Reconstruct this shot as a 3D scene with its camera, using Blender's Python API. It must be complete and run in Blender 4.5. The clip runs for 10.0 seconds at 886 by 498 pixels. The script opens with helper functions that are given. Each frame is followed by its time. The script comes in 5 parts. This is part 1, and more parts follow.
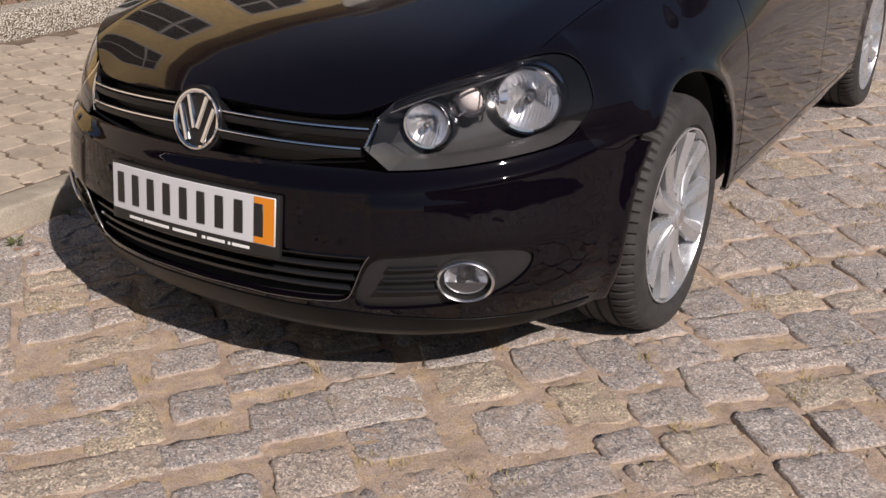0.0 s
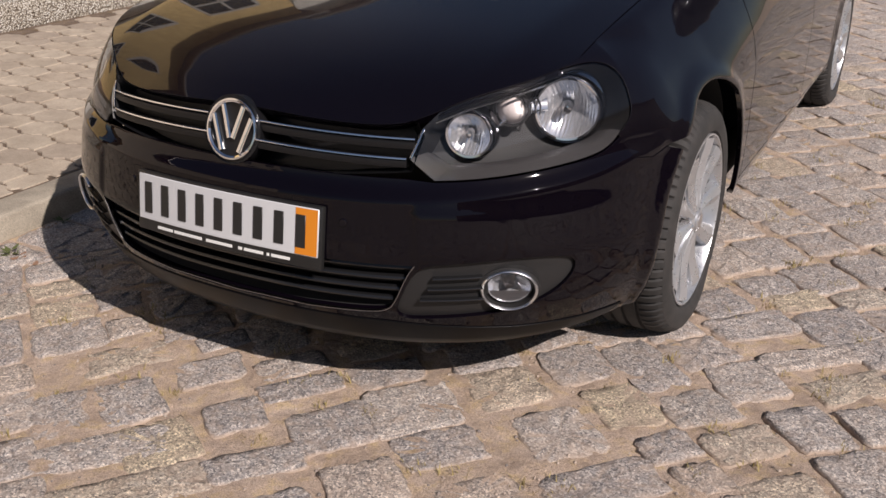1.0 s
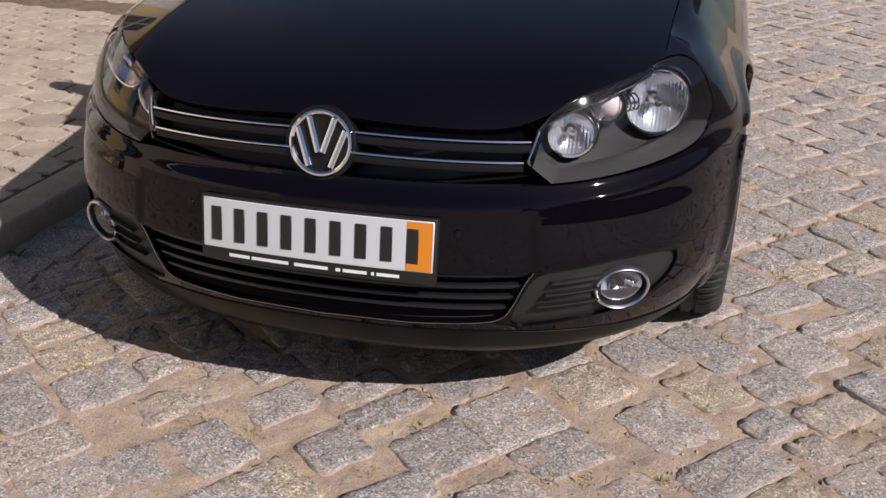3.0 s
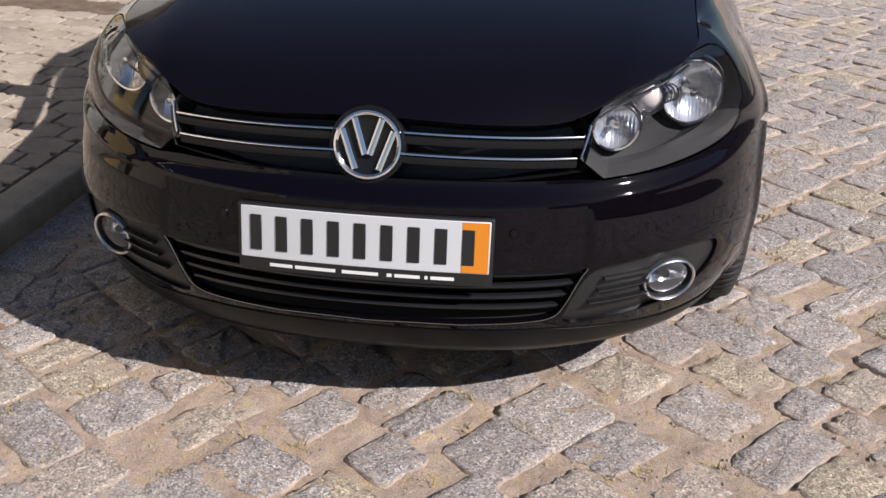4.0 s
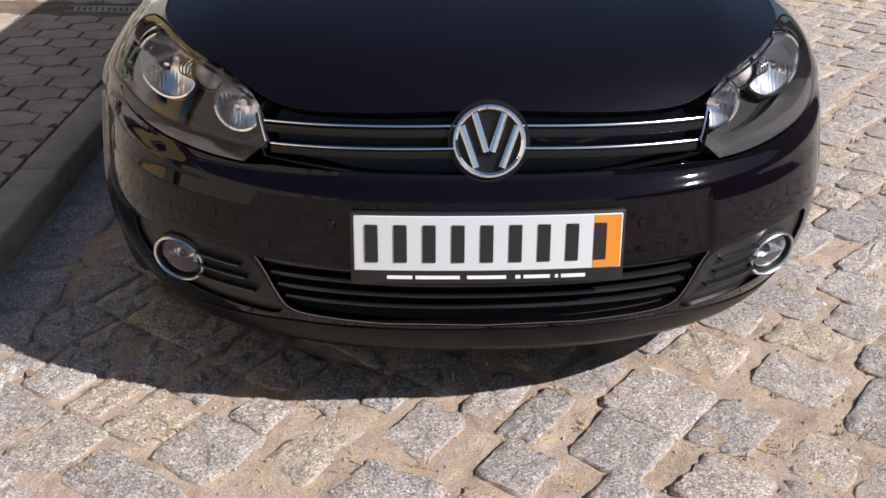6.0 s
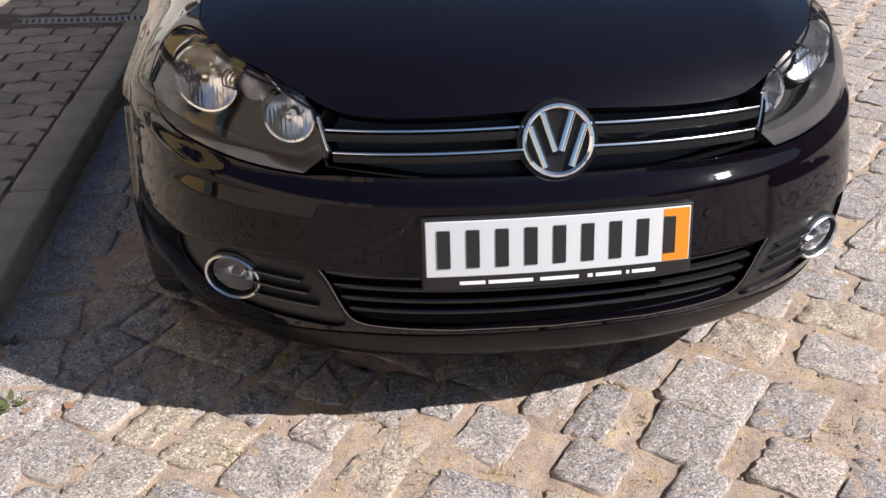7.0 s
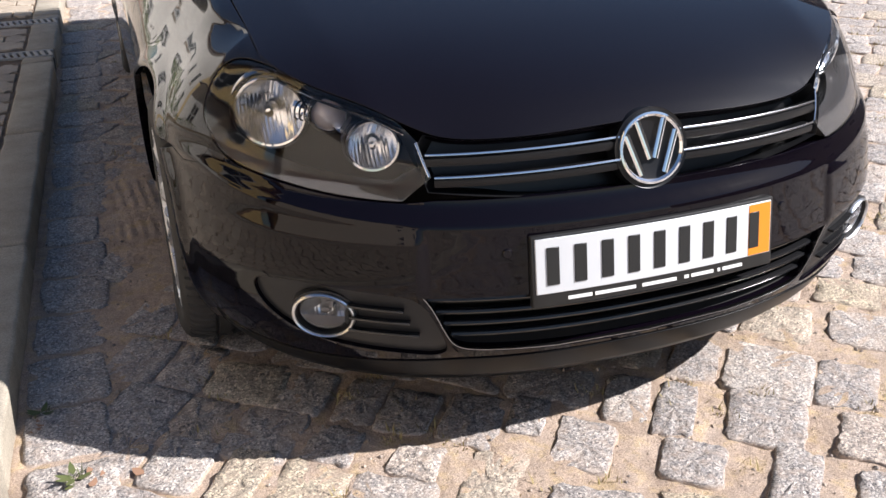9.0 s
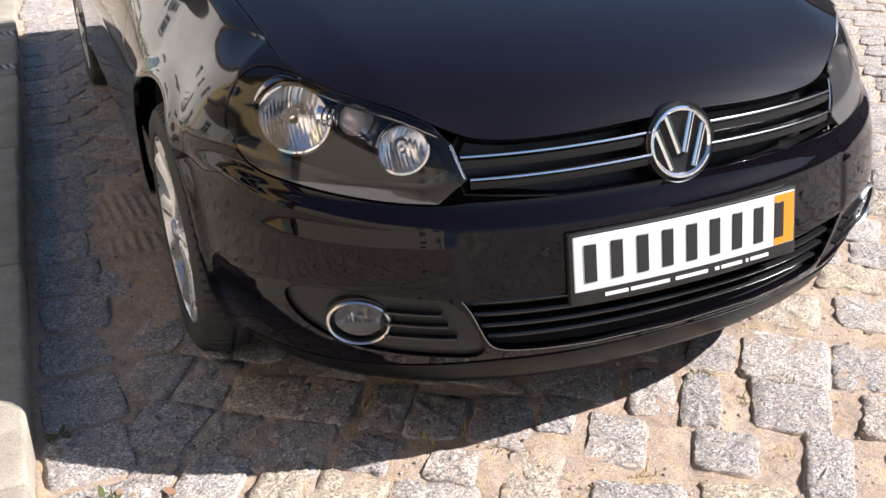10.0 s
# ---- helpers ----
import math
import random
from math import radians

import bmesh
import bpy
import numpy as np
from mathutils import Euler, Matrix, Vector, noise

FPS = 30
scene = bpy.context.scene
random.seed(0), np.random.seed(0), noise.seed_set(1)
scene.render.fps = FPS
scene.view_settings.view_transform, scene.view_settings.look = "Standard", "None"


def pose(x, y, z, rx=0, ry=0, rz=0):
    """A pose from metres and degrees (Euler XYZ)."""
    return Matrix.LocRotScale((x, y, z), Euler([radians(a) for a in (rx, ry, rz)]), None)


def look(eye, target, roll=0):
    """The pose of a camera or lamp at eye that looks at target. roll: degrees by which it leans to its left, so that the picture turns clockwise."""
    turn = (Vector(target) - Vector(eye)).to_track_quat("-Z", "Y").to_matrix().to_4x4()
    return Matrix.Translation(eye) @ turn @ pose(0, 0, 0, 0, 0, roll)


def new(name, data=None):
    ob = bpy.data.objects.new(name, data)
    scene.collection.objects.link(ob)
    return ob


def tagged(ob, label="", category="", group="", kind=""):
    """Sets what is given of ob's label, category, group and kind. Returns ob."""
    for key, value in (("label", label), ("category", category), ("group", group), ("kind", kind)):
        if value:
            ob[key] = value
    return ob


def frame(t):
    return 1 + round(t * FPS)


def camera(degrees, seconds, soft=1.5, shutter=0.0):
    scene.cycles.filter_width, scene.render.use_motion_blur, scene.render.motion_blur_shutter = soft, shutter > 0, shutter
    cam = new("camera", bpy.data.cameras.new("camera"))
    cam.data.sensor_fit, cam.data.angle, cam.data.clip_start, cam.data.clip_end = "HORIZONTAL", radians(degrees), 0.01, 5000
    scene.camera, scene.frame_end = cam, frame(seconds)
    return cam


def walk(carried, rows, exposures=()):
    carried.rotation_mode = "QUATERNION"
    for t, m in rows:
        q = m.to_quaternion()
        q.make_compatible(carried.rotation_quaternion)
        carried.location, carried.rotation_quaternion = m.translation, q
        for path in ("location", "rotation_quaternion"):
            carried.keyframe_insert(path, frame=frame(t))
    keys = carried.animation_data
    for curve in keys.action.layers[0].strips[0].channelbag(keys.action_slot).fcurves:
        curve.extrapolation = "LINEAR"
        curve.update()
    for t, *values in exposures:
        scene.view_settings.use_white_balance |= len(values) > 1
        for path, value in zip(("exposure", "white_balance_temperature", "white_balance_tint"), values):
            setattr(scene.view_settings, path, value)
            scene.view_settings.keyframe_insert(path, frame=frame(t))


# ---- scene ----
cam = camera(48.6, 10.0)
PATH = [
    (0, (1.641, -1.488, 1.258), (0.651, 0.056, 0.461), -1.1),
    (0.5, (1.559, -1.557, 1.278), (0.619, 0.016, 0.479), -0.4),
    (1, (1.429, -1.605, 1.296), (0.56, 0.003, 0.485), -0.1),
    (1.5, (1.284, -1.657, 1.288), (0.495, -0.006, 0.481), -0.2),
    (2, (1.105, -1.71, 1.294), (0.419, -0.018, 0.479), -0.0),
    (2.5, (0.926, -1.757, 1.3), (0.35, -0.028, 0.477), 0.4),
    (4, (0.406, -1.792, 1.309), (0.163, -0.002, 0.45), 1.1),
    (4.5, (0.259, -1.781, 1.306), (0.11, 0.015, 0.438), 1.2),
    (5, (0.084, -1.762, 1.291), (0.045, 0.038, 0.422), 1.4),
    (5.5, (-0.055, -1.735, 1.295), (-0.018, 0.058, 0.41), 1.3),
    (7, (-0.468, -1.642, 1.298), (-0.207, 0.123, 0.395), -0.2),
    (7.5, (-0.62, -1.613, 1.286), (-0.257, 0.142, 0.399), -0.3),
    (8, (-0.742, -1.58, 1.299), (-0.304, 0.157, 0.411), -0.6),
    (8.5, (-0.851, -1.542, 1.302), (-0.339, 0.178, 0.42), -0.8),
    (9, (-0.954, -1.494, 1.313), (-0.37, 0.201, 0.425), -1.0),
    (9.5, (-1.046, -1.452, 1.316), (-0.399, 0.219, 0.428), -1.2),
    (10, (-1.112, -1.42, 1.313), (-0.422, 0.234, 0.426), -1.7),
]
walk(cam, [(t, look(eye, target, roll)) for t, eye, target, roll in PATH],
     [(0, 0.34, 6700, 16), (2.5, 0.37, 6450, 15.5), (4.0, 0.64, 6200, 13), (5.5, 0.81, 6200, 12), (7.5, 1.08, 6200, 11.5), (9.0, 1.34, 6150, 11.5), (10, 1.46, 6150, 11.5)])

# ---- world and sun ----
SUN_WAY = Vector((1.10, -0.49, 1.0)).normalized()
SUN_UP = math.asin(SUN_WAY.z)
world = bpy.data.worlds.new("sky")
scene.world = world
world.use_nodes = True
sky = world.node_tree.nodes.new("ShaderNodeTexSky")
sky.sky_type, sky.sun_disc = "NISHITA", False
sky.sun_elevation, sky.sun_rotation = SUN_UP, math.atan2(SUN_WAY.x, SUN_WAY.y)
sky.air_density, sky.dust_density = 1.0, 0.6
back = world.node_tree.nodes["Background"]
back.inputs[1].default_value = 0.046
world.node_tree.links.new(sky.outputs[0], back.inputs[0])
sun = new("sun", bpy.data.lights.new("sun", "SUN"))
sun.data.energy, sun.data.angle, sun.data.color = 4.2, radians(0.53), (1.0, 0.945, 0.89)
sun.matrix_world = look(SUN_WAY * 30, (0, 0, 0))

# ---- materials ----
MATS = {}


def material(name, colour, rough=0.5, metal=0.0, **more):
    """A plain principled material; more: extra inputs of the shader by name."""
    if name in MATS:
        return MATS[name]
    m = bpy.data.materials.new(name)
    m.use_nodes = True
    b = m.node_tree.nodes["Principled BSDF"]
    b.inputs["Base Color"].default_value = (*colour, 1)
    b.inputs["Roughness"].default_value = rough
    b.inputs["Metallic"].default_value = metal
    for key, value in more.items():
        b.inputs[key.replace("_", " ")].default_value = value
    MATS[name] = m
    return m


def node(m, kind, **values):
    n = m.node_tree.nodes.new(kind)
    for key, value in values.items():
        n.inputs[key.replace("_", " ")].default_value = value
    return n


def wire(m, a, b):
    m.node_tree.links.new(a, b)


def ramp(m, source, stops):
    """A colour ramp fed by source; stops: (place, colour)."""
    r = m.node_tree.nodes.new("ShaderNodeValToRGB")
    e = r.color_ramp.elements
    while len(e) < len(stops):
        e.new(0.5)
    for el, (at, c) in zip(e, stops):
        el.position, el.color = at, (*c, 1)
    wire(m, source, r.inputs[0])
    return r.outputs[0]


def place_of(m, scale=None, world_space=True):
    """Texture coordinates in metres, in the object's or in the world's space."""
    if world_space:
        return m.node_tree.nodes.new("ShaderNodeNewGeometry").outputs["Position"]
    return m.node_tree.nodes.new("ShaderNodeTexCoord").outputs["Object"]


def noise_of(m, where, scale, detail=4.0, rough=0.6):
    n = node(m, "ShaderNodeTexNoise", Scale=scale, Detail=detail, Roughness=rough)
    wire(m, where, n.inputs["Vector"])
    return n.outputs["Fac"]


def bump(m, height, strength, distance, under=None):
    b = node(m, "ShaderNodeBump", Strength=strength, Distance=distance)
    wire(m, height, b.inputs["Height"])
    if under:
        wire(m, under, b.inputs["Normal"])
    return b.outputs["Normal"]


def mixed(m, kind, a, b, fac):
    """Colours a and b mixed; each a socket, a colour or a number."""
    n = m.node_tree.nodes.new("ShaderNodeMix")
    n.data_type, n.blend_type = "RGBA", kind
    for socket, value in ((n.inputs[0], fac), (n.inputs[6], a), (n.inputs[7], b)):
        if isinstance(value, (int, float)):
            socket.default_value = value
        elif isinstance(value, tuple):
            socket.default_value = (*value, 1)
        else:
            wire(m, value, socket)
    return n.outputs[2]


def shader(m):
    return m.node_tree.nodes["Principled BSDF"].inputs


def clear_glass(name, tint=(1, 1, 1), rough=0.01, ior=1.52):
    """Thin clear glass or plastic: a mirror by Fresnel over a see-through layer."""
    m = bpy.data.materials.new(name)
    m.use_nodes = True
    t = m.node_tree
    t.nodes.remove(t.nodes["Principled BSDF"])
    out = t.nodes["Material Output"]
    mix, see, gloss = (t.nodes.new(k) for k in ("ShaderNodeMixShader", "ShaderNodeBsdfTransparent", "ShaderNodeBsdfGlossy"))
    fres = node(m, "ShaderNodeFresnel", IOR=ior)
    see.inputs[0].default_value = (*tint, 1)
    gloss.inputs["Roughness"].default_value = rough
    wire(m, fres.outputs[0], mix.inputs[0])
    wire(m, see.outputs[0], mix.inputs[1])
    wire(m, gloss.outputs[0], mix.inputs[2])
    wire(m, mix.outputs[0], out.inputs[0])
    return m


PAINT = material("black_paint", (0.006, 0.006, 0.0075), 0.42, 0.0, Specular_IOR_Level=0.055, Coat_Weight=1.0, Coat_Roughness=0.015, Coat_IOR=1.365)
w = place_of(PAINT)
flake = noise_of(PAINT, w, 900.0, 1.0)
wire(PAINT, ramp(PAINT, flake, [(0.35, (0.0016, 0.0010, 0.0022)), (0.75, (0.0038, 0.0024, 0.0050))]), shader(PAINT)["Base Color"])
dust = noise_of(PAINT, w, 3.0, 5.0)
wire(PAINT, ramp(PAINT, dust, [(0.3, (0.018,) * 3), (0.8, (0.05,) * 3)]), shader(PAINT)["Coat Roughness"])
BUMPER_PAINT = material("black_bumper_paint", (0.003, 0.002, 0.004), 0.4, 0.0, Specular_IOR_Level=0.0, Coat_Weight=1.0, Coat_Roughness=0.06, Coat_IOR=1.36)
w = place_of(BUMPER_PAINT)
wire(BUMPER_PAINT, ramp(BUMPER_PAINT, noise_of(BUMPER_PAINT, w, 900.0, 1.0), [(0.35, (0.0016, 0.0010, 0.0022)), (0.75, (0.0038, 0.0024, 0.0050))]), shader(BUMPER_PAINT)["Base Color"])
wire(BUMPER_PAINT, ramp(BUMPER_PAINT, noise_of(BUMPER_PAINT, w, 5.0, 5.0), [(0.3, (0.02,) * 3), (0.8, (0.055,) * 3)]), shader(BUMPER_PAINT)["Coat Roughness"])
wire(BUMPER_PAINT, bump(BUMPER_PAINT, noise_of(BUMPER_PAINT, w, 16.0, 2.0), 0.10, 0.006), shader(BUMPER_PAINT)["Coat Normal"])
PLASTIC = material("black_plastic", (0.021, 0.0205, 0.021), 0.42, 0.0, Specular_IOR_Level=0.32)
wire(PLASTIC, bump(PLASTIC, noise_of(PLASTIC, place_of(PLASTIC), 700.0, 2.0), 0.15, 0.0006), shader(PLASTIC)["Normal"])
LIP = material("lower_lip_plastic", (0.0035, 0.0035, 0.004), 0.34, 0.0, Specular_IOR_Level=0.14)
SATIN = material("satin_black_trim", (0.008, 0.008, 0.009), 0.32, 0.0, Specular_IOR_Level=0.3)
DARK = material("dark_hollow", (0.006, 0.006, 0.006), 0.9)
CHROME = material("chrome", (0.86, 0.87, 0.89), 0.06, 1.0)
SATIN_RING = material("satin_chrome", (0.74, 0.74, 0.76), 0.28, 1.0)
DARK_CHROME = material("dark_chrome", (0.13, 0.13, 0.14), 0.2, 1.0)
TRIM_CHROME = material("lower_trim_chrome", (0.33, 0.33, 0.345), 0.22, 1.0)
STRIP_CHROME = material("strip_chrome", (0.88, 0.88, 0.91), 0.18, 1.0)
GLOSS_FIN = material("gloss_black_fin", (0.011, 0.011, 0.012), 0.22, 0.0, Specular_IOR_Level=0.5)
ALLOY = material("painted_alloy", (0.56, 0.57, 0.59), 0.3, 0.75)
wire(ALLOY, ramp(ALLOY, noise_of(ALLOY, place_of(ALLOY), 40.0), [(0.3, (0.24,) * 3), (0.8, (0.42,) * 3)]), shader(ALLOY)["Roughness"])
RUBBER = material("tyre_rubber", (0.022, 0.021, 0.022), 0.75)
wire(RUBBER, ramp(RUBBER, noise_of(RUBBER, place_of(RUBBER), 18.0), [(0.3, (0.016, 0.016, 0.016)), (0.8, (0.042, 0.038, 0.036))]), shader(RUBBER)["Base Color"])
REFLECTOR = material("lamp_reflector", (0.9, 0.91, 0.93), 0.08, 1.0)
HOUSING = material("lamp_housing", (0.022, 0.0215, 0.023), 0.5, 0.0, Specular_IOR_Level=0.12)
BEZEL = material("grey_lamp_bezel", (0.044, 0.042, 0.044), 0.45, 0.0, Specular_IOR_Level=0.25)
BEZEL_GLOSS = material("gloss_lamp_bezel", (0.34, 0.34, 0.36), 0.16, 1.0)
FOG_SHADE = material("fog_lamp_shade", (0.10, 0.10, 0.11), 0.35, 0.6)
BULB = material("frosted_indicator_bulb", (0.70, 0.62, 0.60), 0.2, 0.1, Coat_Weight=0.6)
LENS = clear_glass("clear_lens", (1, 1, 1), 0.03, 1.54)
WINDOW = clear_glass("tinted_window", (0.32, 0.36, 0.35))
STEEL = material("brake_steel", (0.35, 0.33, 0.32), 0.4, 1.0)
PLATE_WHITE = material("plate_white", (0.56, 0.57, 0.585), 0.35)
PLATE_BLACK = material("plate_black", (0.012, 0.012, 0.012), 0.45)
PLATE_ORANGE = material("plate_orange", (0.66, 0.22, 0.012), 0.4)
PRINT_WHITE = material("print_white", (0.75, 0.75, 0.73), 0.5)
RED_LAMP = material("red_lamp_plastic", (0.25, 0.01, 0.01), 0.1)
CLOTH = material("seat_cloth", (0.03, 0.03, 0.033), 0.9)
FLUTED = material("fluted_reflector", (0.90, 0.91, 0.95), 0.15, 0.82)
fw = node(FLUTED, "ShaderNodeTexWave", Scale=38.0, Distortion=0.6, Detail=1.0)
wire(FLUTED, place_of(FLUTED), fw.inputs["Vector"])
wire(FLUTED, bump(FLUTED, fw.outputs["Fac"], 0.16, 0.002), shader(FLUTED)["Normal"])


# ---- mesh helpers ----
def part(name, bm, mat, parent=None, label="", smooth=True):
    """One mesh object out of a bmesh, under a thing or a part."""
    me = bpy.data.meshes.new(name)
    bm.normal_update()
    bm.to_mesh(me)
    bm.free()
    if smooth:
        me.polygons.foreach_set("use_smooth", [True] * len(me.polygons))
        me.set_sharp_from_angle(angle=radians(38))
    me.materials.append(mat)
    ob = new(name, me)
    ob.parent = parent
    if label:
        ob["label"] = label
    return ob


def shared(name, me, parent, m):
    """Another object on a mesh that exists already."""
    ob = new(name, me)
    ob.parent, ob.matrix_basis = parent, m
    return ob


def table(rows):
    xs, ys = [r[0] for r in rows], [r[1] for r in rows]
    # monotone cubic (Fritsch-Carlson)
    n = len(xs)
    d = [(ys[i + 1] - ys[i]) / (xs[i + 1] - xs[i]) for i in range(n - 1)]
    m = [d[0]] + [0 if d[i - 1] * d[i] <= 0 else 2 * d[i - 1] * d[i] / (d[i - 1] + d[i]) for i in range(1, n - 1)] + [d[-1]]

    def value(x):
        if x <= xs[0]:
            return ys[0]
        if x >= xs[-1]:
            return ys[-1]
        i = 0
        while x > xs[i + 1]:
            i += 1
        h = xs[i + 1] - xs[i]
        t = (x - xs[i]) / h
        return (ys[i] * (1 + 2 * t) * (1 - t) ** 2 + h * m[i] * t * (1 - t) ** 2 + ys[i + 1] * t * t * (3 - 2 * t) + h * m[i + 1] * t * t * (t - 1))

    return value


def ease(a, b, x):
    t = min(1.0, max(0.0, (x - a) / (b - a)))
    return t * t * (3 - 2 * t)


def box_bm(x0, x1, y0, y1, z0, z1, bevel=0.0, segments=2, bm=None):
    own = bm is None
    bm = bm or bmesh.new()
    g = bmesh.ops.create_cube(bm, size=1.0, matrix=Matrix.Translation(((x0 + x1) / 2, (y0 + y1) / 2, (z0 + z1) / 2)) @ Matrix.Diagonal((x1 - x0, y1 - y0, z1 - z0, 1)))
    if bevel:
        edges = list({e for v in g["verts"] for e in v.link_edges})
        bmesh.ops.bevel(bm, geom=edges, offset=bevel, segments=segments, affect="EDGES", profile=0.5)
    return bm


def lathe(profile, m=None, steps=48, bm=None, closed=False):
    """Turns a profile of (radius, height) round the local z axis."""
    bm = bm or bmesh.new()
    m = m or Matrix()
    rings = []
    for r, h in profile:
        if r < 1e-6:
            rings.append([bm.verts.new(m @ Vector((0, 0, h)))])
        else:
            rings.append([bm.verts.new(m @ Vector((r * math.cos(2 * math.pi * i / steps), r * math.sin(2 * math.pi * i / steps), h))) for i in range(steps)])
    pairs = list(zip(rings, rings[1:])) + ([(rings[-1], rings[0])] if closed else [])
    for a, b in pairs:
        for i in range(steps):
            j = (i + 1) % steps
            if len(a) == 1 and len(b) == 1:
                continue
            if len(a) == 1:
                bm.faces.new((a[0], b[i], b[j]))
            elif len(b) == 1:
                bm.faces.new((a[i], b[0], a[j]))
            else:
                bm.faces.new((a[i], b[i], b[j], a[j]))
    bmesh.ops.recalc_face_normals(bm, faces=bm.faces)
    return bm


def sweep(points, width, height, up=None, bm=None, round_edge=True, closed=False):
    """A bar along points; up: the way in which it is height thick (a vector, or one per point)."""
    bm = bm or bmesh.new()
    pts = [Vector(p) for p in points]
    n = len(pts)
    rings = []
    for i, p in enumerate(pts):
        a, b = (pts[i - 1], pts[(i + 1) % n]) if closed else (pts[max(i - 1, 0)], pts[min(i + 1, n - 1)])
        t = (b - a).normalized()
        u = Vector(up[i] if isinstance(up, list) else up or (0, 0, 1))
        u = (u - t * u.dot(t)).normalized()
        s = t.cross(u)
        if round_edge:
            ring = [(s * math.copysign(abs(math.cos(q)) ** 0.6, math.cos(q)) * width / 2 + u * math.copysign(abs(math.sin(q)) ** 0.6, math.sin(q)) * height / 2) for q in (math.pi * k / 5 for k in range(10))]
        else:
            ring = [s * sx * width / 2 + u * su * height / 2 for sx, su in ((1, 1), (-1, 1), (-1, -1), (1, -1))]
        rings.append([bm.verts.new(p + q) for q in ring])
    k = len(rings[0])
    for a, b in (list(zip(rings, rings[1:])) + ([(rings[-1], rings[0])] if closed else [])):
        for i in range(k):
            bm.faces.new((a[i], a[(i + 1) % k], b[(i + 1) % k], b[i]))
    if not closed:
        bm.faces.new(rings[0])
        bm.faces.new(rings[-1][::-1])
    bmesh.ops.recalc_face_normals(bm, faces=bm.faces)
    return bm


def inside(p, poly):
    x, y = p
    odd = False
    for (x0, y0), (x1, y1) in zip(poly, poly[1:] + poly[:1]):
        if (y0 > y) != (y1 > y) and x < (x1 - x0) * (y - y0) / (y1 - y0) + x0:
            odd = not odd
    return odd


def fine(poly, step):
    """The closed polygon with its sides cut into pieces no longer than step."""
    out = []
    for a, b in zip(poly, poly[1:] + poly[:1]):
        n = max(1, math.ceil(math.dist(a, b) / step))
        out += [(a[0] + (b[0] - a[0]) * i / n, a[1] + (b[1] - a[1]) * i / n) for i in range(n)]
    return out


def soft(poly, times=2):
    """Rounds the corners of a closed polygon (Chaikin)."""
    for _ in range(times):
        poly = [q for a, b in zip(poly, poly[1:] + poly[:1]) for q in ((0.75 * a[0] + 0.25 * b[0], 0.75 * a[1] + 0.25 * b[1]), (0.25 * a[0] + 0.75 * b[0], 0.25 * a[1] + 0.75 * b[1]))]
    return poly


def normal_at(fn, u, v, e=0.002):
    a = Vector(fn(u + e, v)) - Vector(fn(u - e, v))
    b = Vector(fn(u, v + e)) - Vector(fn(u, v - e))
    n = a.cross(b)
    return n.normalized() if n.length > 1e-12 else Vector((0, 0, 1))


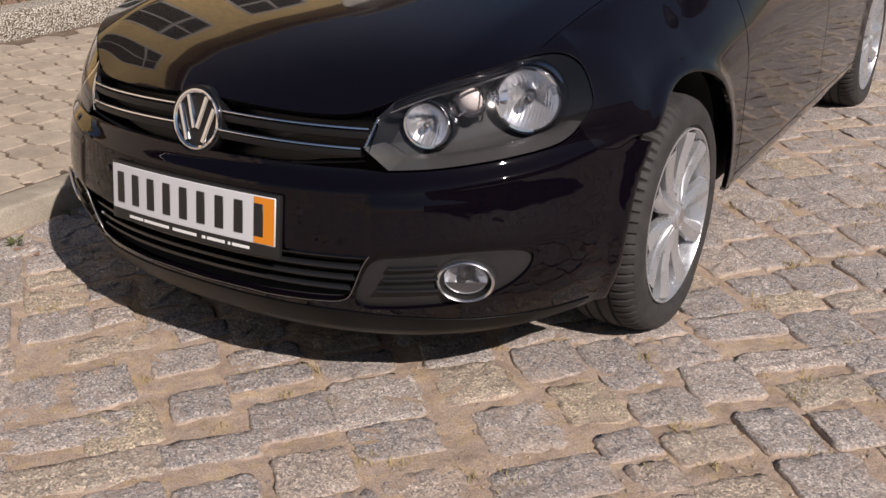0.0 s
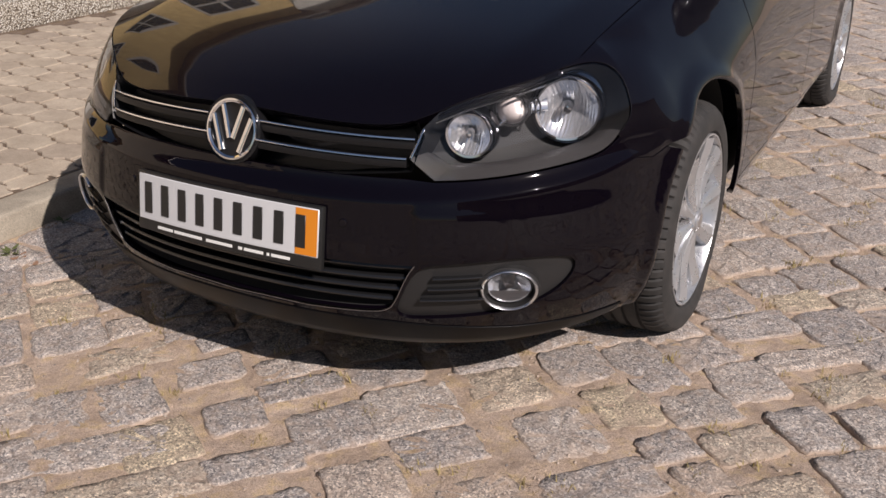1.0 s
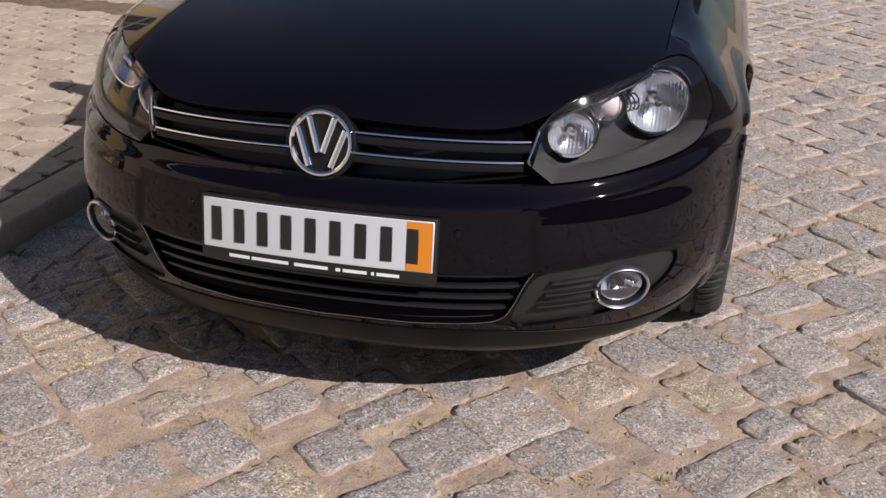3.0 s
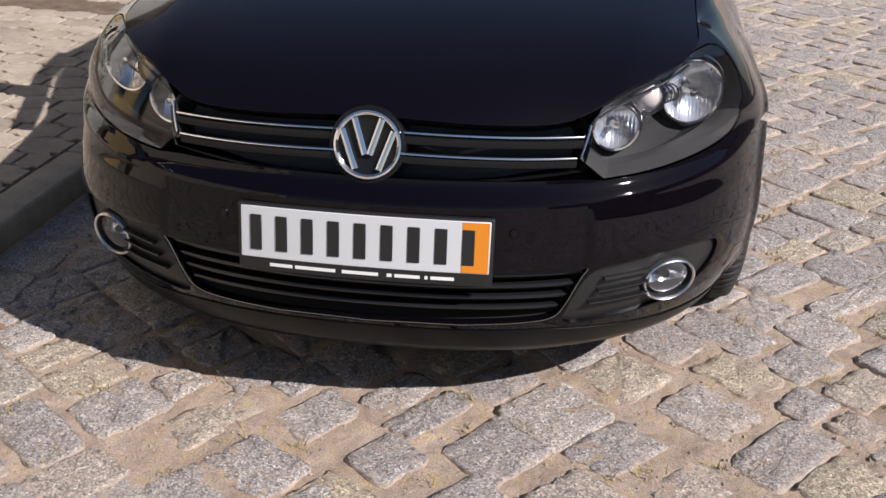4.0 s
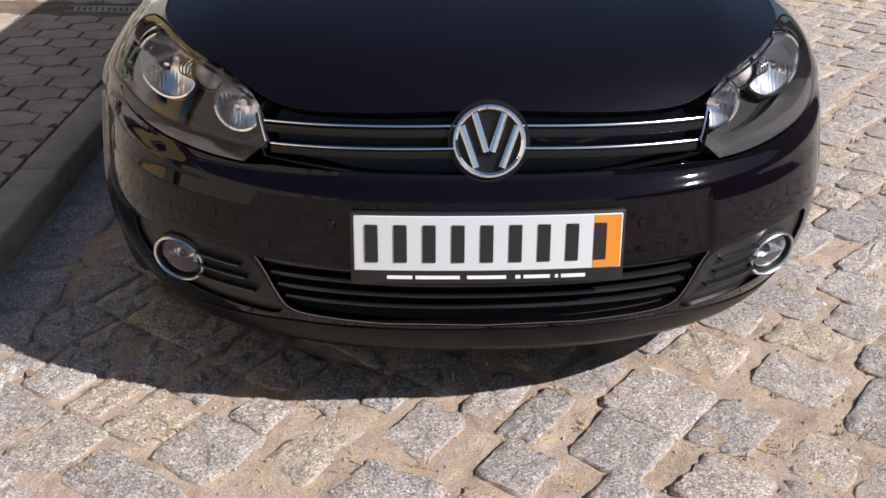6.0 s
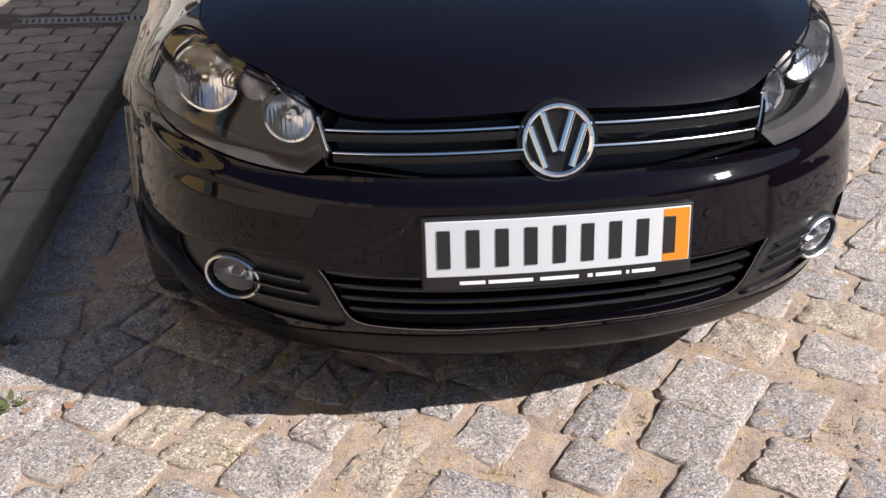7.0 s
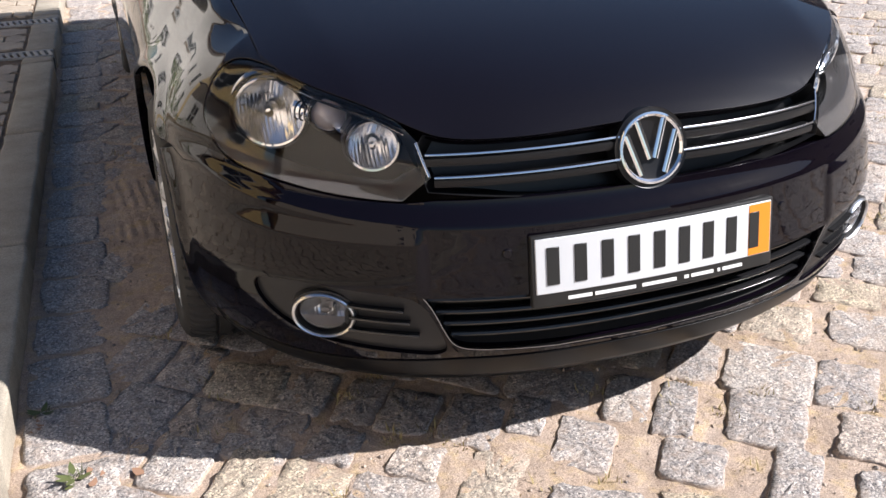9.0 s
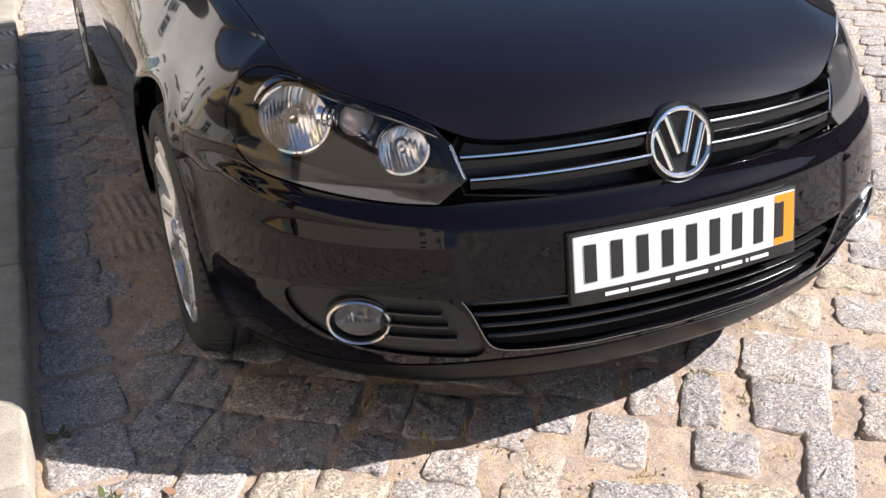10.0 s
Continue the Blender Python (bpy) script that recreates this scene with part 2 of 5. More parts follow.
def shell(name, fn, poly, mat, parent, holes=(), step=0.03, depth=0.012, flip=1, label="", lift=0.0, guides=()):
    """A panel cut out of the smooth surface fn(u, v) along a polygon in (u, v), with holes, and with edges folded inwards by depth; guides: lines that the mesh follows."""
    from mathutils.geometry import delaunay_2d_cdt
    rims = [fine(poly, step)] + [fine(h, step) for h in holes]
    pts, edges = [], []
    for rim in rims:
        k = len(pts)
        pts += rim
        edges += [(k + i, k + (i + 1) % len(rim)) for i in range(len(rim))]
    for line in guides:
        k = len(pts)
        pts += line
        edges += [(k + i, k + i + 1) for i in range(len(line) - 1)]
    edge_pts = np.array(pts)
    u0, v0 = edge_pts.min(0)
    u1, v1 = edge_pts.max(0)
    nu, nv = max(1, math.ceil((u1 - u0) / step)), max(1, math.ceil((v1 - v0) / step))
    for i in range(1, nu):
        for j in range(1, nv):
            q = (u0 + (u1 - u0) * i / nu, v0 + (v1 - v0) * j / nv)
            if inside(q, rims[0]) and not any(inside(q, h) for h in rims[1:]):
                if ((edge_pts - q) ** 2).sum(1).min() > (0.45 * step) ** 2:
                    pts.append(q)
    verts2, _, faces, _, _, _ = delaunay_2d_cdt([Vector(p) for p in pts], edges, [], 0, 1e-6)
    keep = []
    for f in faces:
        c = sum((verts2[i] for i in f), Vector((0, 0))) / len(f)
        if inside(c, rims[0]) and not any(inside(c, h) for h in rims[1:]):
            keep.append(list(f))
    normals = [normal_at(fn, *p) * flip for p in verts2]
    verts = [Vector(fn(*p)) + n * lift for p, n in zip(verts2, normals)]
    out_faces, loop_normals = [], []
    count = {}
    for f in keep:
        n = (verts[f[1]] - verts[f[0]]).cross(verts[f[2]] - verts[f[0]])
        if n.dot(normals[f[0]]) < 0:
            f.reverse()
        out_faces.append(f)
        loop_normals += [normals[i] for i in f]
        for a, b in zip(f, f[1:] + f[:1]):
            count[(a, b)] = 1
    rim_edges = [(a, b) for a, b in count if (b, a) not in count]
    if depth:
        # a rolled edge: two rows of faces, the first turning the normal outwards
        side = {}
        for a, b in rim_edges:
            t = (verts[b] - verts[a]).normalized()
            for k in (a, b):
                side.setdefault(k, Vector())
                side[k] += t.cross(normals[k])
        rows = {}
        for k, o in side.items():
            o = o.normalized() if o.length else Vector((0, 0, 1))
            side[k] = o
            base = len(verts)
            verts += [verts[k] + o * 0.0012 - normals[k] * 0.0016, verts[k] + o * 0.0008 - normals[k] * depth]
            rows[k] = (base, base + 1)
        for a, b in rim_edges:
            out_faces.append([a, rows[a][0], rows[b][0], b])
            loop_normals += [normals[a], side[a], side[b], normals[b]]
            out_faces.append([rows[a][0], rows[a][1], rows[b][1], rows[b][0]])
            loop_normals += [side[a], side[a], side[b], side[b]]
    me = bpy.data.meshes.new(name)
    me.from_pydata([tuple(v) for v in verts], [], out_faces)
    me.polygons.foreach_set("use_smooth", [True] * len(me.polygons))
    me.normals_split_custom_set([tuple(n) for n in loop_normals])
    me.materials.append(mat)
    ob = new(name, me)
    ob.parent = parent
    if label:
        ob["label"] = label
    return ob


# ---- the car: its body surface ----
W_HALF, Y_FRONT, Y_CORNER, Y_REAR, Y_TAIL, POWER = 0.885, -0.02, 0.75, 3.45, 4.17, 2.33
AXLE_F, AXLE_R, AXLE_Z, ARCH = 0.868, 3.446, 0.314, 0.362
WHEEL_Z = 0.298  # the tyres stand pressed flat by the car's weight


def outline_theta(k):
    """A point of the car's widest outline from above; k 0..1 front corner, 1..2 side, 2..3 rear corner."""
    e = 2 / POWER
    if k <= 1:
        q = k * math.pi / 2
        return W_HALF * max(0.0, math.sin(q)) ** e, Y_CORNER - (Y_CORNER - Y_FRONT) * max(0.0, math.cos(q)) ** e
    if k <= 2:
        return W_HALF, Y_CORNER + (Y_REAR - Y_CORNER) * (k - 1)
    q = (3 - k) * math.pi / 2
    return W_HALF * max(0.0, math.sin(q)) ** e, Y_REAR + (Y_TAIL - Y_REAR) * max(0.0, math.cos(q)) ** e


KS = np.linspace(0, 3, 6001)
OUT = np.array([outline_theta(k) for k in KS])
ARC = np.concatenate([[0], np.cumsum(np.hypot(*np.diff(OUT, axis=0).T))])
S_END = float(ARC[-1])


def outline(s):
    return outline_theta(float(np.interp(s, ARC, KS)))


def s_side(y):
    """Arc length of the outline's point at y."""
    return float(np.interp(y, OUT[:, 1], ARC))


NOSE = table([(0.165, 0.092), (0.185, 0.066), (0.215, 0.047), (0.25, 0.029), (0.30, 0.010), (0.36, 0.0015), (0.40, 0.0), (0.44, 0.004), (0.49, 0.0115), (0.53, 0.018), (0.58, 0.025), (0.63, 0.034), (0.66, 0.044), (0.69, 0.058), (0.72, 0.074),
              (0.75, 0.092), (0.78, 0.112), (0.80, 0.133), (0.82, 0.168)])
LEDGE = table([(-0.006, 0.0), (0.0, 0.0008), (0.004, 0.0026), (0.012, 0.0085), (0.024, 0.0165), (0.036, 0.0207), (0.05, 0.022)])
LEDGE_Z = table([(0.0, 0.540), (0.40, 0.541), (0.60, 0.549), (0.80, 0.564), (0.90, 0.575), (1.0, 0.588), (1.13, 0.596)])
SIDE = table([(0.17, 0.06), (0.20, 0.038), (0.25, 0.014), (0.32, 0.004), (0.42, 0.001), (0.50, 0.0), (0.60, 0.0), (0.66, 0.006), (0.80, 0.014)])
SHOULDER = table([(0.0, 0.185), (0.003, 0.173), (0.009, 0.160), (0.02, 0.146), (0.05, 0.122), (0.09, 0.094), (0.13, 0.067), (0.17, 0.043), (0.21, 0.022), (0.25, 0.008), (0.30, 0.0)])
TAIL = table([(0.17, 0.10), (0.25, 0.03), (0.35, 0.0), (0.55, 0.0), (0.62, 0.03), (0.90, 0.07), (1.0, 0.10)])
HOOD_MID = table([(0.0, 0.655), (0.06, 0.697), (0.10, 0.724), (0.15, 0.751), (0.25, 0.789), (0.40, 0.829), (0.60, 0.867), (0.80, 0.899), (1.12, 0.942), (1.3, 0.96)])
CREASE = table([(0.0, 0.47), (0.09, 0.487), (0.30, 0.522), (0.62, 0.552), (1.1, 0.60)])
BELT = table([(1.05, 0.925), (1.3, 0.945), (2.0, 0.965), (3.0, 0.995), (4.2, 1.03)])


S_FOLD = 0.470


def hood_z(x, y):
    x = abs(x)
    z = HOOD_MID(y) - x * x * (0.030 + 0.36 * math.exp(-(max(y, 0.0) - 0.05) / 0.10))
    # the nose rolls down beside the badge
    z -= 0.010 * math.exp(-((x - 0.445) / (0.13 if x < 0.445 else 0.10)) ** 2 - max(0.0, y - 0.13) / 0.07)
    d = x - CREASE(y)
    return z - 0.150 * 0.5 * (d + math.sqrt(d * d + 0.0004))


def top_z(s):
    """The height of the upper edge of the body side: the bonnet's edge, then the belt line."""
    y = outline(abs(s))[1]
    if y > 1.2:
        return BELT(y)
    z = 0.72
    for _ in range(4):
        p = body_at(abs(s), z, z)
        z = hood_z(p[0], p[1])
    return z + (BELT(y) - z) * ease(0.95, 1.2, y)


def lean(s, y, z, top):
    """How far the body side stands in from the widest outline."""
    side = SIDE(z) + SHOULDER(top - z) * (1 - 0.5 * ease(1.1, 1.6, y))
    k = ease(0.40, 0.74, y)
    return NOSE(z) * (1 - k) + side * k + LEDGE(z - LEDGE_Z(s)) * (1 - ease(0.38, 0.64, y))


def inset(s, z, top):
    x, y = outline(s)
    i = lean(s, y, z, top)
    # the bonnet's long edge is straight
    if 0.30 < y < 1.15:
        want = (x - 0.672 - 0.014 * ease(0.40, 1.1, y)) / max(0.75, math.sin(math.atan2(y - outline(s - 0.004)[1], x - outline(s - 0.004)[0])))
        i += (want - lean(s, y, top, top)) * ease(0.34, 0.44, y) * (1 - ease(1.0, 1.15, y)) * (1 - ease(0.0, 0.13, top - z))
    # the corner round the lamp is squarer than the bumper below it
    i -= 0.018 * math.exp(-((y - 0.50) / 0.15) ** 2) * ease(0.57, 0.66, z) * ease(0.0, 0.09, top - z) * (1 - ease(0.70, 0.86, y))
    # the bumper's corners stand proud of its middle, behind an upright fold
    i -= 0.006 * ease(S_FOLD - 0.010, S_FOLD + 0.010, s) * ease(0.385, 0.43, z) * (1 - ease(0.505, 0.545, z)) * (1 - ease(0.20, 0.42, y))
    k = ease(3.5, 3.9, y)
    i = i * (1 - k) + TAIL(z) * k
    for axle in (AXLE_F, AXLE_R):
        r = math.hypot(y - axle, z - AXLE_Z)
        if r < 0.5:
            i -= 0.011 * math.exp(-((r - 0.37) / 0.026) ** 2)
    return i


def body_at(s, z, top):
    x, y = outline(s)
    x0, y0 = outline(max(0.0, s - 0.002))
    x1, y1 = outline(min(S_END, s + 0.002))
    t = Vector((x1 - x0, y1 - y0)).normalized()
    i = inset(s, z, top)
    return x - t.y * i, y + t.x * i, z


TOP_S = np.linspace(0, S_END, 700)
TOP = None
TOP = np.array([top_z(s) for s in TOP_S])


def top_of(s):
    return float(np.interp(abs(s), TOP_S, TOP))


def body(s, z):
    """The body side as a surface: s metres round the outline from the middle of the nose (minus: the other side), at the height z."""
    a = abs(s)
    x, y, z = body_at(a, z, top_of(a))
    return (x if s >= 0 else -x), y, z


def s_at(x=None, y=None, z=0.5):
    """Where round the outline the body has that x (on the nose) or that y (on the flank), at height z."""
    best = min(np.linspace(0, s_side(4.0), 2400), key=lambda s: abs((body(s, z)[0] - x) if x is not None else (body(s, z)[1] - y)) if (x is None or s < s_side(0.55)) else 9)
    return float(best)


def mirror(poly):
    return [(-s, z) for s, z in reversed(poly)]


def stretched(s, w):
    """The same surface with the shoulder drawn out, so that its flat top gets enough faces."""
    top = top_of(s)
    dd = top + 0.05 - w
    return body(s, w if dd >= 0.1 else top - dd * dd / 0.2)


def to_stretched(poly):
    out = []
    for s, z in poly:
        d = max(0.0, top_of(s) - z)
        out.append((s, z if d >= 0.05 else top_of(s) + 0.05 - math.sqrt(0.2 * d)))
    return out


car = tagged(new("car"), "glossy black five-door hatchback parked on cobbles beside the kerb", "car")
GAP = 0.0014

# headlamp outline, bumper seam and openings, as (s, z)
A, B, C = (s_at(x=0.424, z=0.627), 0.627), (s_at(x=0.440, z=0.688), 0.688), (s_at(x=0.478, z=0.582), 0.582)
sB, sD = B[0], s_at(x=0.672, z=0.797)
sE, sF, sG = s_at(y=0.462, z=0.785), s_at(y=0.475, z=0.73), s_at(y=0.415, z=0.633)
S_ARCH0 = s_side(AXLE_F - 0.32)


def soft_run(pts, times=2):
    """Rounds the inner corners of an open run of points."""
    for _ in range(times):
        pts = [pts[0]] + [q for a, b in zip(pts, pts[1:]) for q in ((0.75 * a[0] + 0.25 * b[0], 0.75 * a[1] + 0.25 * b[1]), (0.25 * a[0] + 0.75 * b[0], 0.25 * a[1] + 0.75 * b[1]))] + [pts[-1]]
    return pts


def top_edge(s0, s1, n, drop=0.0002):
    return [(s0 + (s1 - s0) * i / (n - 1), top_of(s0 + (s1 - s0) * i / (n - 1)) - drop) for i in range(n)]


sL = s_at(x=0.625, z=0.785)
lamp_top = top_edge(sB, sL, 9, 0.0015)
LAMP = ([A, (B[0], min(B[1], lamp_top[0][1]))] + lamp_top[1:-1]
        + soft_run([lamp_top[-1], (sL + 0.07, top_of(sL + 0.07) - 0.002), (sE + 0.009, 0.790), (sF + 0.014, 0.768), (sF + 0.013, 0.72), (sF + 0.004, 0.68), (sG + 0.012, 0.648), (sG - 0.012, 0.628),
                    (sG - 0.06, 0.611), (s_at(x=0.66, z=0.597), 0.596), (s_at(x=0.56, z=0.583), 0.585), C], 2))
LAMP_LOW = [q for q in LAMP if q[1] < 0.634 and q[0] > C[0] - 0.001]
LAMP_BACK = [(s + 0.0055, z + 0.003) for s, z in LAMP[len(lamp_top) + 1:] if z > 0.640]


def wheel_cut(axle, r, a0, a1, n=26):
    """Part of a wheel arch as (s, z), by angles from straight ahead over the top."""
    return [(s_side(axle - r * math.cos(a0 + (a1 - a0) * i / n)), AXLE_Z + r * math.sin(a0 + (a1 - a0) * i / n)) for i in range(n + 1)]


SEAM = [(sG + 0.012, 0.640), (sG + 0.045, 0.590), (S_ARCH0 - 0.05, 0.578), (S_ARCH0 + 0.008, 0.592)]
OPEN_LOW = [(s_at(x=0.452, z=0.398), 0.398), (s_at(x=0.388, z=0.279), 0.281), (s_at(x=0.37, z=0.279), 0.276)]
GRILLE_HALF = [(OPEN_LOW[0][0] + 0.012, 0.402), (OPEN_LOW[0][0] - 0.008, 0.372), (OPEN_LOW[1][0] + 0.030, 0.312), (OPEN_LOW[1][0] + 0.012, 0.282), (OPEN_LOW[1][0] - 0.03, 0.270), (0.2, 0.264)]
GRILLE_LOW = [(0.0, 0.403)] + soft_run(GRILLE_HALF) + [(0.0, 0.263)] + [(-s, z) for s, z in reversed(soft_run(GRILLE_HALF))]
FOG = soft([(s_at(x=x, z=z), z) for x, z in ((0.468, 0.402), (0.55, 0.410), (0.66, 0.418), (0.735, 0.410), (0.752, 0.385), (0.735, 0.340), (0.69, 0.300), (0.62, 0.276), (0.50, 0.263), (0.405, 0.258), (0.425, 0.320))], 2)


def bumper_half():
    """The bumper's outline on one side, from the middle below, outwards and back over the top."""
    low = [(0.0, 0.195), (0.3, 0.195), (s_at(x=0.62, z=0.2), 0.190), (s_side(0.36), 0.184), (s_side(0.46), 0.186), (s_side(AXLE_F - 0.335), 0.192)]
    a0 = math.atan2(0.192 - AXLE_Z, 0.335)
    arch = wheel_cut(AXLE_F, ARCH, a0 + 0.02, math.radians(51), 12)
    arch = [q for q in arch if q[1] < 0.588]
    seam = [(s, z - GAP) for s, z in reversed(SEAM)][1:]
    under = [(s, z - 0.0048) for s, z in LAMP_LOW]
    return low + arch + [(S_ARCH0 + 0.006, 0.589)] + seam + under + [(A[0] - 0.01, 0.583), (0.25, 0.584), (0.0, 0.584)]


half = bumper_half()
shell("front_bumper", body, half + mirror(half)[1:-1], BUMPER_PAINT, car, [GRILLE_LOW, FOG, mirror(FOG)], 0.016, 0.02,
      guides=[[(s, LEDGE_Z(abs(s)) + d) for s in np.arange(-1.12, 1.121, 0.014)] for d in (-0.008, 0.0, 0.005, 0.012, 0.020, 0.029, 0.039, 0.052)])


def on_body(s, z, lift=0.0):
    p = Vector(body(s, z))
    return p + normal_at(body, s, z) * lift if lift else p


def shell_bar(name, s0, s1, z0, z1, mat, parent, lift, depth, height, n=24, label="", tip=0.0):
    """A bar along the body surface from s0 to s1; depth: into the car, height: upwards; tip: how far its face looks up."""
    pts, ups = [], []
    for i in range(n + 1):
        k = i / n
        s, z = s0 + (s1 - s0) * k, z0 + (z1 - z0) * k
        pts.append(on_body(s, z, lift))
        ups.append(Vector((0, tip, 1)))
    return part(name, sweep(pts, depth, height, ups), mat, parent, label)


def middle(poly):
    return sum(p[0] for p in poly) / len(poly), sum(p[1] for p in poly) / len(poly)


def bowl(name, poly, levels, mat, parent, label=""):
    """A hollow behind the body surface: the polygon drawn in (share) and sunk (metres) ring by ring."""
    poly = fine(poly, 0.015)
    c = middle(poly)
    bm = bmesh.new()
    rings = []
    for share, lift in levels:
        rings.append([bm.verts.new(on_body(c[0] + (s - c[0]) * share, c[1] + (z - c[1]) * share, lift)) for s, z in poly])
    k = len(poly)
    for a, b in zip(rings, rings[1:]):
        for i in range(k):
            bm.faces.new((a[i], a[(i + 1) % k], b[(i + 1) % k], b[i]))
    bm.faces.new(rings[-1])
    bmesh.ops.recalc_face_normals(bm, faces=bm.faces)
    return part(name, bm, mat, parent, label)


def aim(place, way, turn=0.0):
    """A pose whose local z points along way."""
    return Matrix.Translation(place) @ Vector(way).to_track_quat("Z", "Y").to_matrix().to_4x4() @ Matrix.Rotation(turn, 4, "Z")


# ---- bonnet, wings, doors ----
front = [body(s, top_of(s)) for s in np.linspace(0, sD, 40)]
edge = [body(s, top_of(s)) for s in np.linspace(sD, s_side(1.12), 30)]
rim = [(p[0] - 0.001 * (i > 0), p[1] + 0.002) for i, p in enumerate(front)] + [(p[0] - 0.004, p[1]) for p in edge[1:]] + [(0.45, 1.17), (0.0, 1.20)]
shell("bonnet", lambda x, y: (x, y, hood_z(x, y)), rim + [(-x, y) for x, y in reversed(rim[1:-1])], PAINT, car, (), 0.016, 0.022)

WING = ([(s, z + GAP) for s, z in SEAM] + wheel_cut(AXLE_F, ARCH, math.radians(52), math.pi - 0.06, 22) + [(s_side(AXLE_F + 0.361), 0.265), (s_side(AXLE_F + 0.385), 0.246), (s_side(1.33), 0.240)]
        + top_edge(s_side(1.33), LAMP_BACK[0][0] + 0.004, 30) + LAMP_BACK)
DOOR_F = [(s_side(1.337), 0.275), (s_side(2.33), 0.275)] + top_edge(s_side(2.33), s_side(1.337), 6)
DOOR_R = [(s_side(2.337), 0.275), (s_side(3.02), 0.275), (s_side(3.06), 0.34)] + wheel_cut(AXLE_R, ARCH + 0.012, 0.15, 1.25, 12) + [(s_side(3.34), 0.78)] + top_edge(s_side(3.34), s_side(2.337), 6)
SILL = [(s_side(1.337), 0.222), (s_side(3.05), 0.222), (s_side(3.05), 0.269), (s_side(1.337), 0.269)]
QUARTER = wheel_cut(AXLE_R, ARCH, 1.28, math.pi - 0.2, 16) + [(s_side(AXLE_R + 0.37), 0.30), (s_side(3.95), 0.30), (s_side(3.95), 0.98)] + top_edge(s_side(3.95), s_side(3.346), 8) + [(s_side(3.346), 0.78)]
BACK = s_side(3.953)
for sign in (1, -1):
    turned = (lambda q: q) if sign > 0 else mirror
    shell("front_wing", stretched, turned(to_stretched(WING)), PAINT, car, (), 0.011, 0.015)
    for name, poly, y0 in (("front_door", DOOR_F, 2.12), ("rear_door", DOOR_R, 3.06)):
        door = shell(name, stretched, turned(to_stretched(poly)), PAINT, car, (), 0.035, 0.015)
        pts = [on_body(sign * s_side(y0 + 0.2 * k), 0.83, 0.012 + 0.026 * math.sin(math.pi * min(1, max(0, k)))) for k in np.linspace(0, 1, 12)]
        part("door_handle", sweep(pts, 0.014, 0.026, (0, 0, 1)), PAINT, door)
    shell("sill", body, turned(SILL), PAINT, car, (), 0.04, 0.015)
    shell("rear_quarter", stretched, turned(to_stretched(QUARTER)), PAINT, car, (), 0.035, 0.015)
for side in (BACK, -BACK):
    poly = [(BACK, 0.60), (BACK, 1.0), (S_END - 0.001, 1.0), (S_END - 0.001, 0.60)]
    shell("tailgate", body, poly if side > 0 else mirror(poly), PAINT, car, (), 0.05, 0.015)
    poly = [(BACK, 0.24), (BACK, 0.594), (S_END - 0.001, 0.594), (S_END - 0.001, 0.24)]
    shell("rear_bumper", body, poly if side > 0 else mirror(poly), PAINT, car, (), 0.05, 0.015)
    poly = [(s_side(3.80), 0.80), (s_side(4.10), 0.80), (s_side(4.10), 0.93), (s_side(3.80), 0.93)]
    shell("tail_lamp", body, poly if side > 0 else mirror(poly), RED_LAMP, car, (), 0.04, 0.01, lift=0.004)


# ---- cabin ----
def patch(c00, c10, c11, c01, bulge_u=0.0, bulge_v=0.0):
    """A bowed four-cornered surface."""
    c = [Vector(p) for p in (c00, c10, c11, c01)]
    n = (c[1] - c[0]).cross(c[3] - c[0]).normalized()

    def fn(u, v):
        p = c[0] * (1 - u) * (1 - v) + c[1] * u * (1 - v) + c[2] * u * v + c[3] * (1 - u) * v
        return p + n * (bulge_u * 4 * u * (1 - u) + bulge_v * 4 * v * (1 - v))
    return fn


def rect(u0, u1, v0, v1):
    return [(u0, v0), (u1, v0), (u1, v1), (u0, v1)]


SCREEN = patch((-0.70, 1.15, 0.935), (0.70, 1.15, 0.935), (0.57, 1.93, 1.405), (-0.57, 1.93, 1.405), 0.07, 0.03)
ob = shell("windscreen", SCREEN, rect(0.02, 0.98, 0.03, 0.99), WINDOW, car, (), 0.08, 0.004)
shell("roof", patch((-0.60, 1.91, 1.40), (0.60, 1.91, 1.40), (0.56, 3.88, 1.375), (-0.56, 3.88, 1.375), 0.045, 0.04), rect(0, 1, 0, 1), PAINT, car, (), 0.05, 0.02)
REARW = patch((0.62, 4.06, 1.0), (-0.62, 4.06, 1.0), (-0.55, 3.87, 1.37), (0.55, 3.87, 1.37), 0.05, 0.0)
shell("rear_window", REARW, rect(0.03, 0.97, 0.03, 0.97), WINDOW, car, (), 0.08, 0.004)
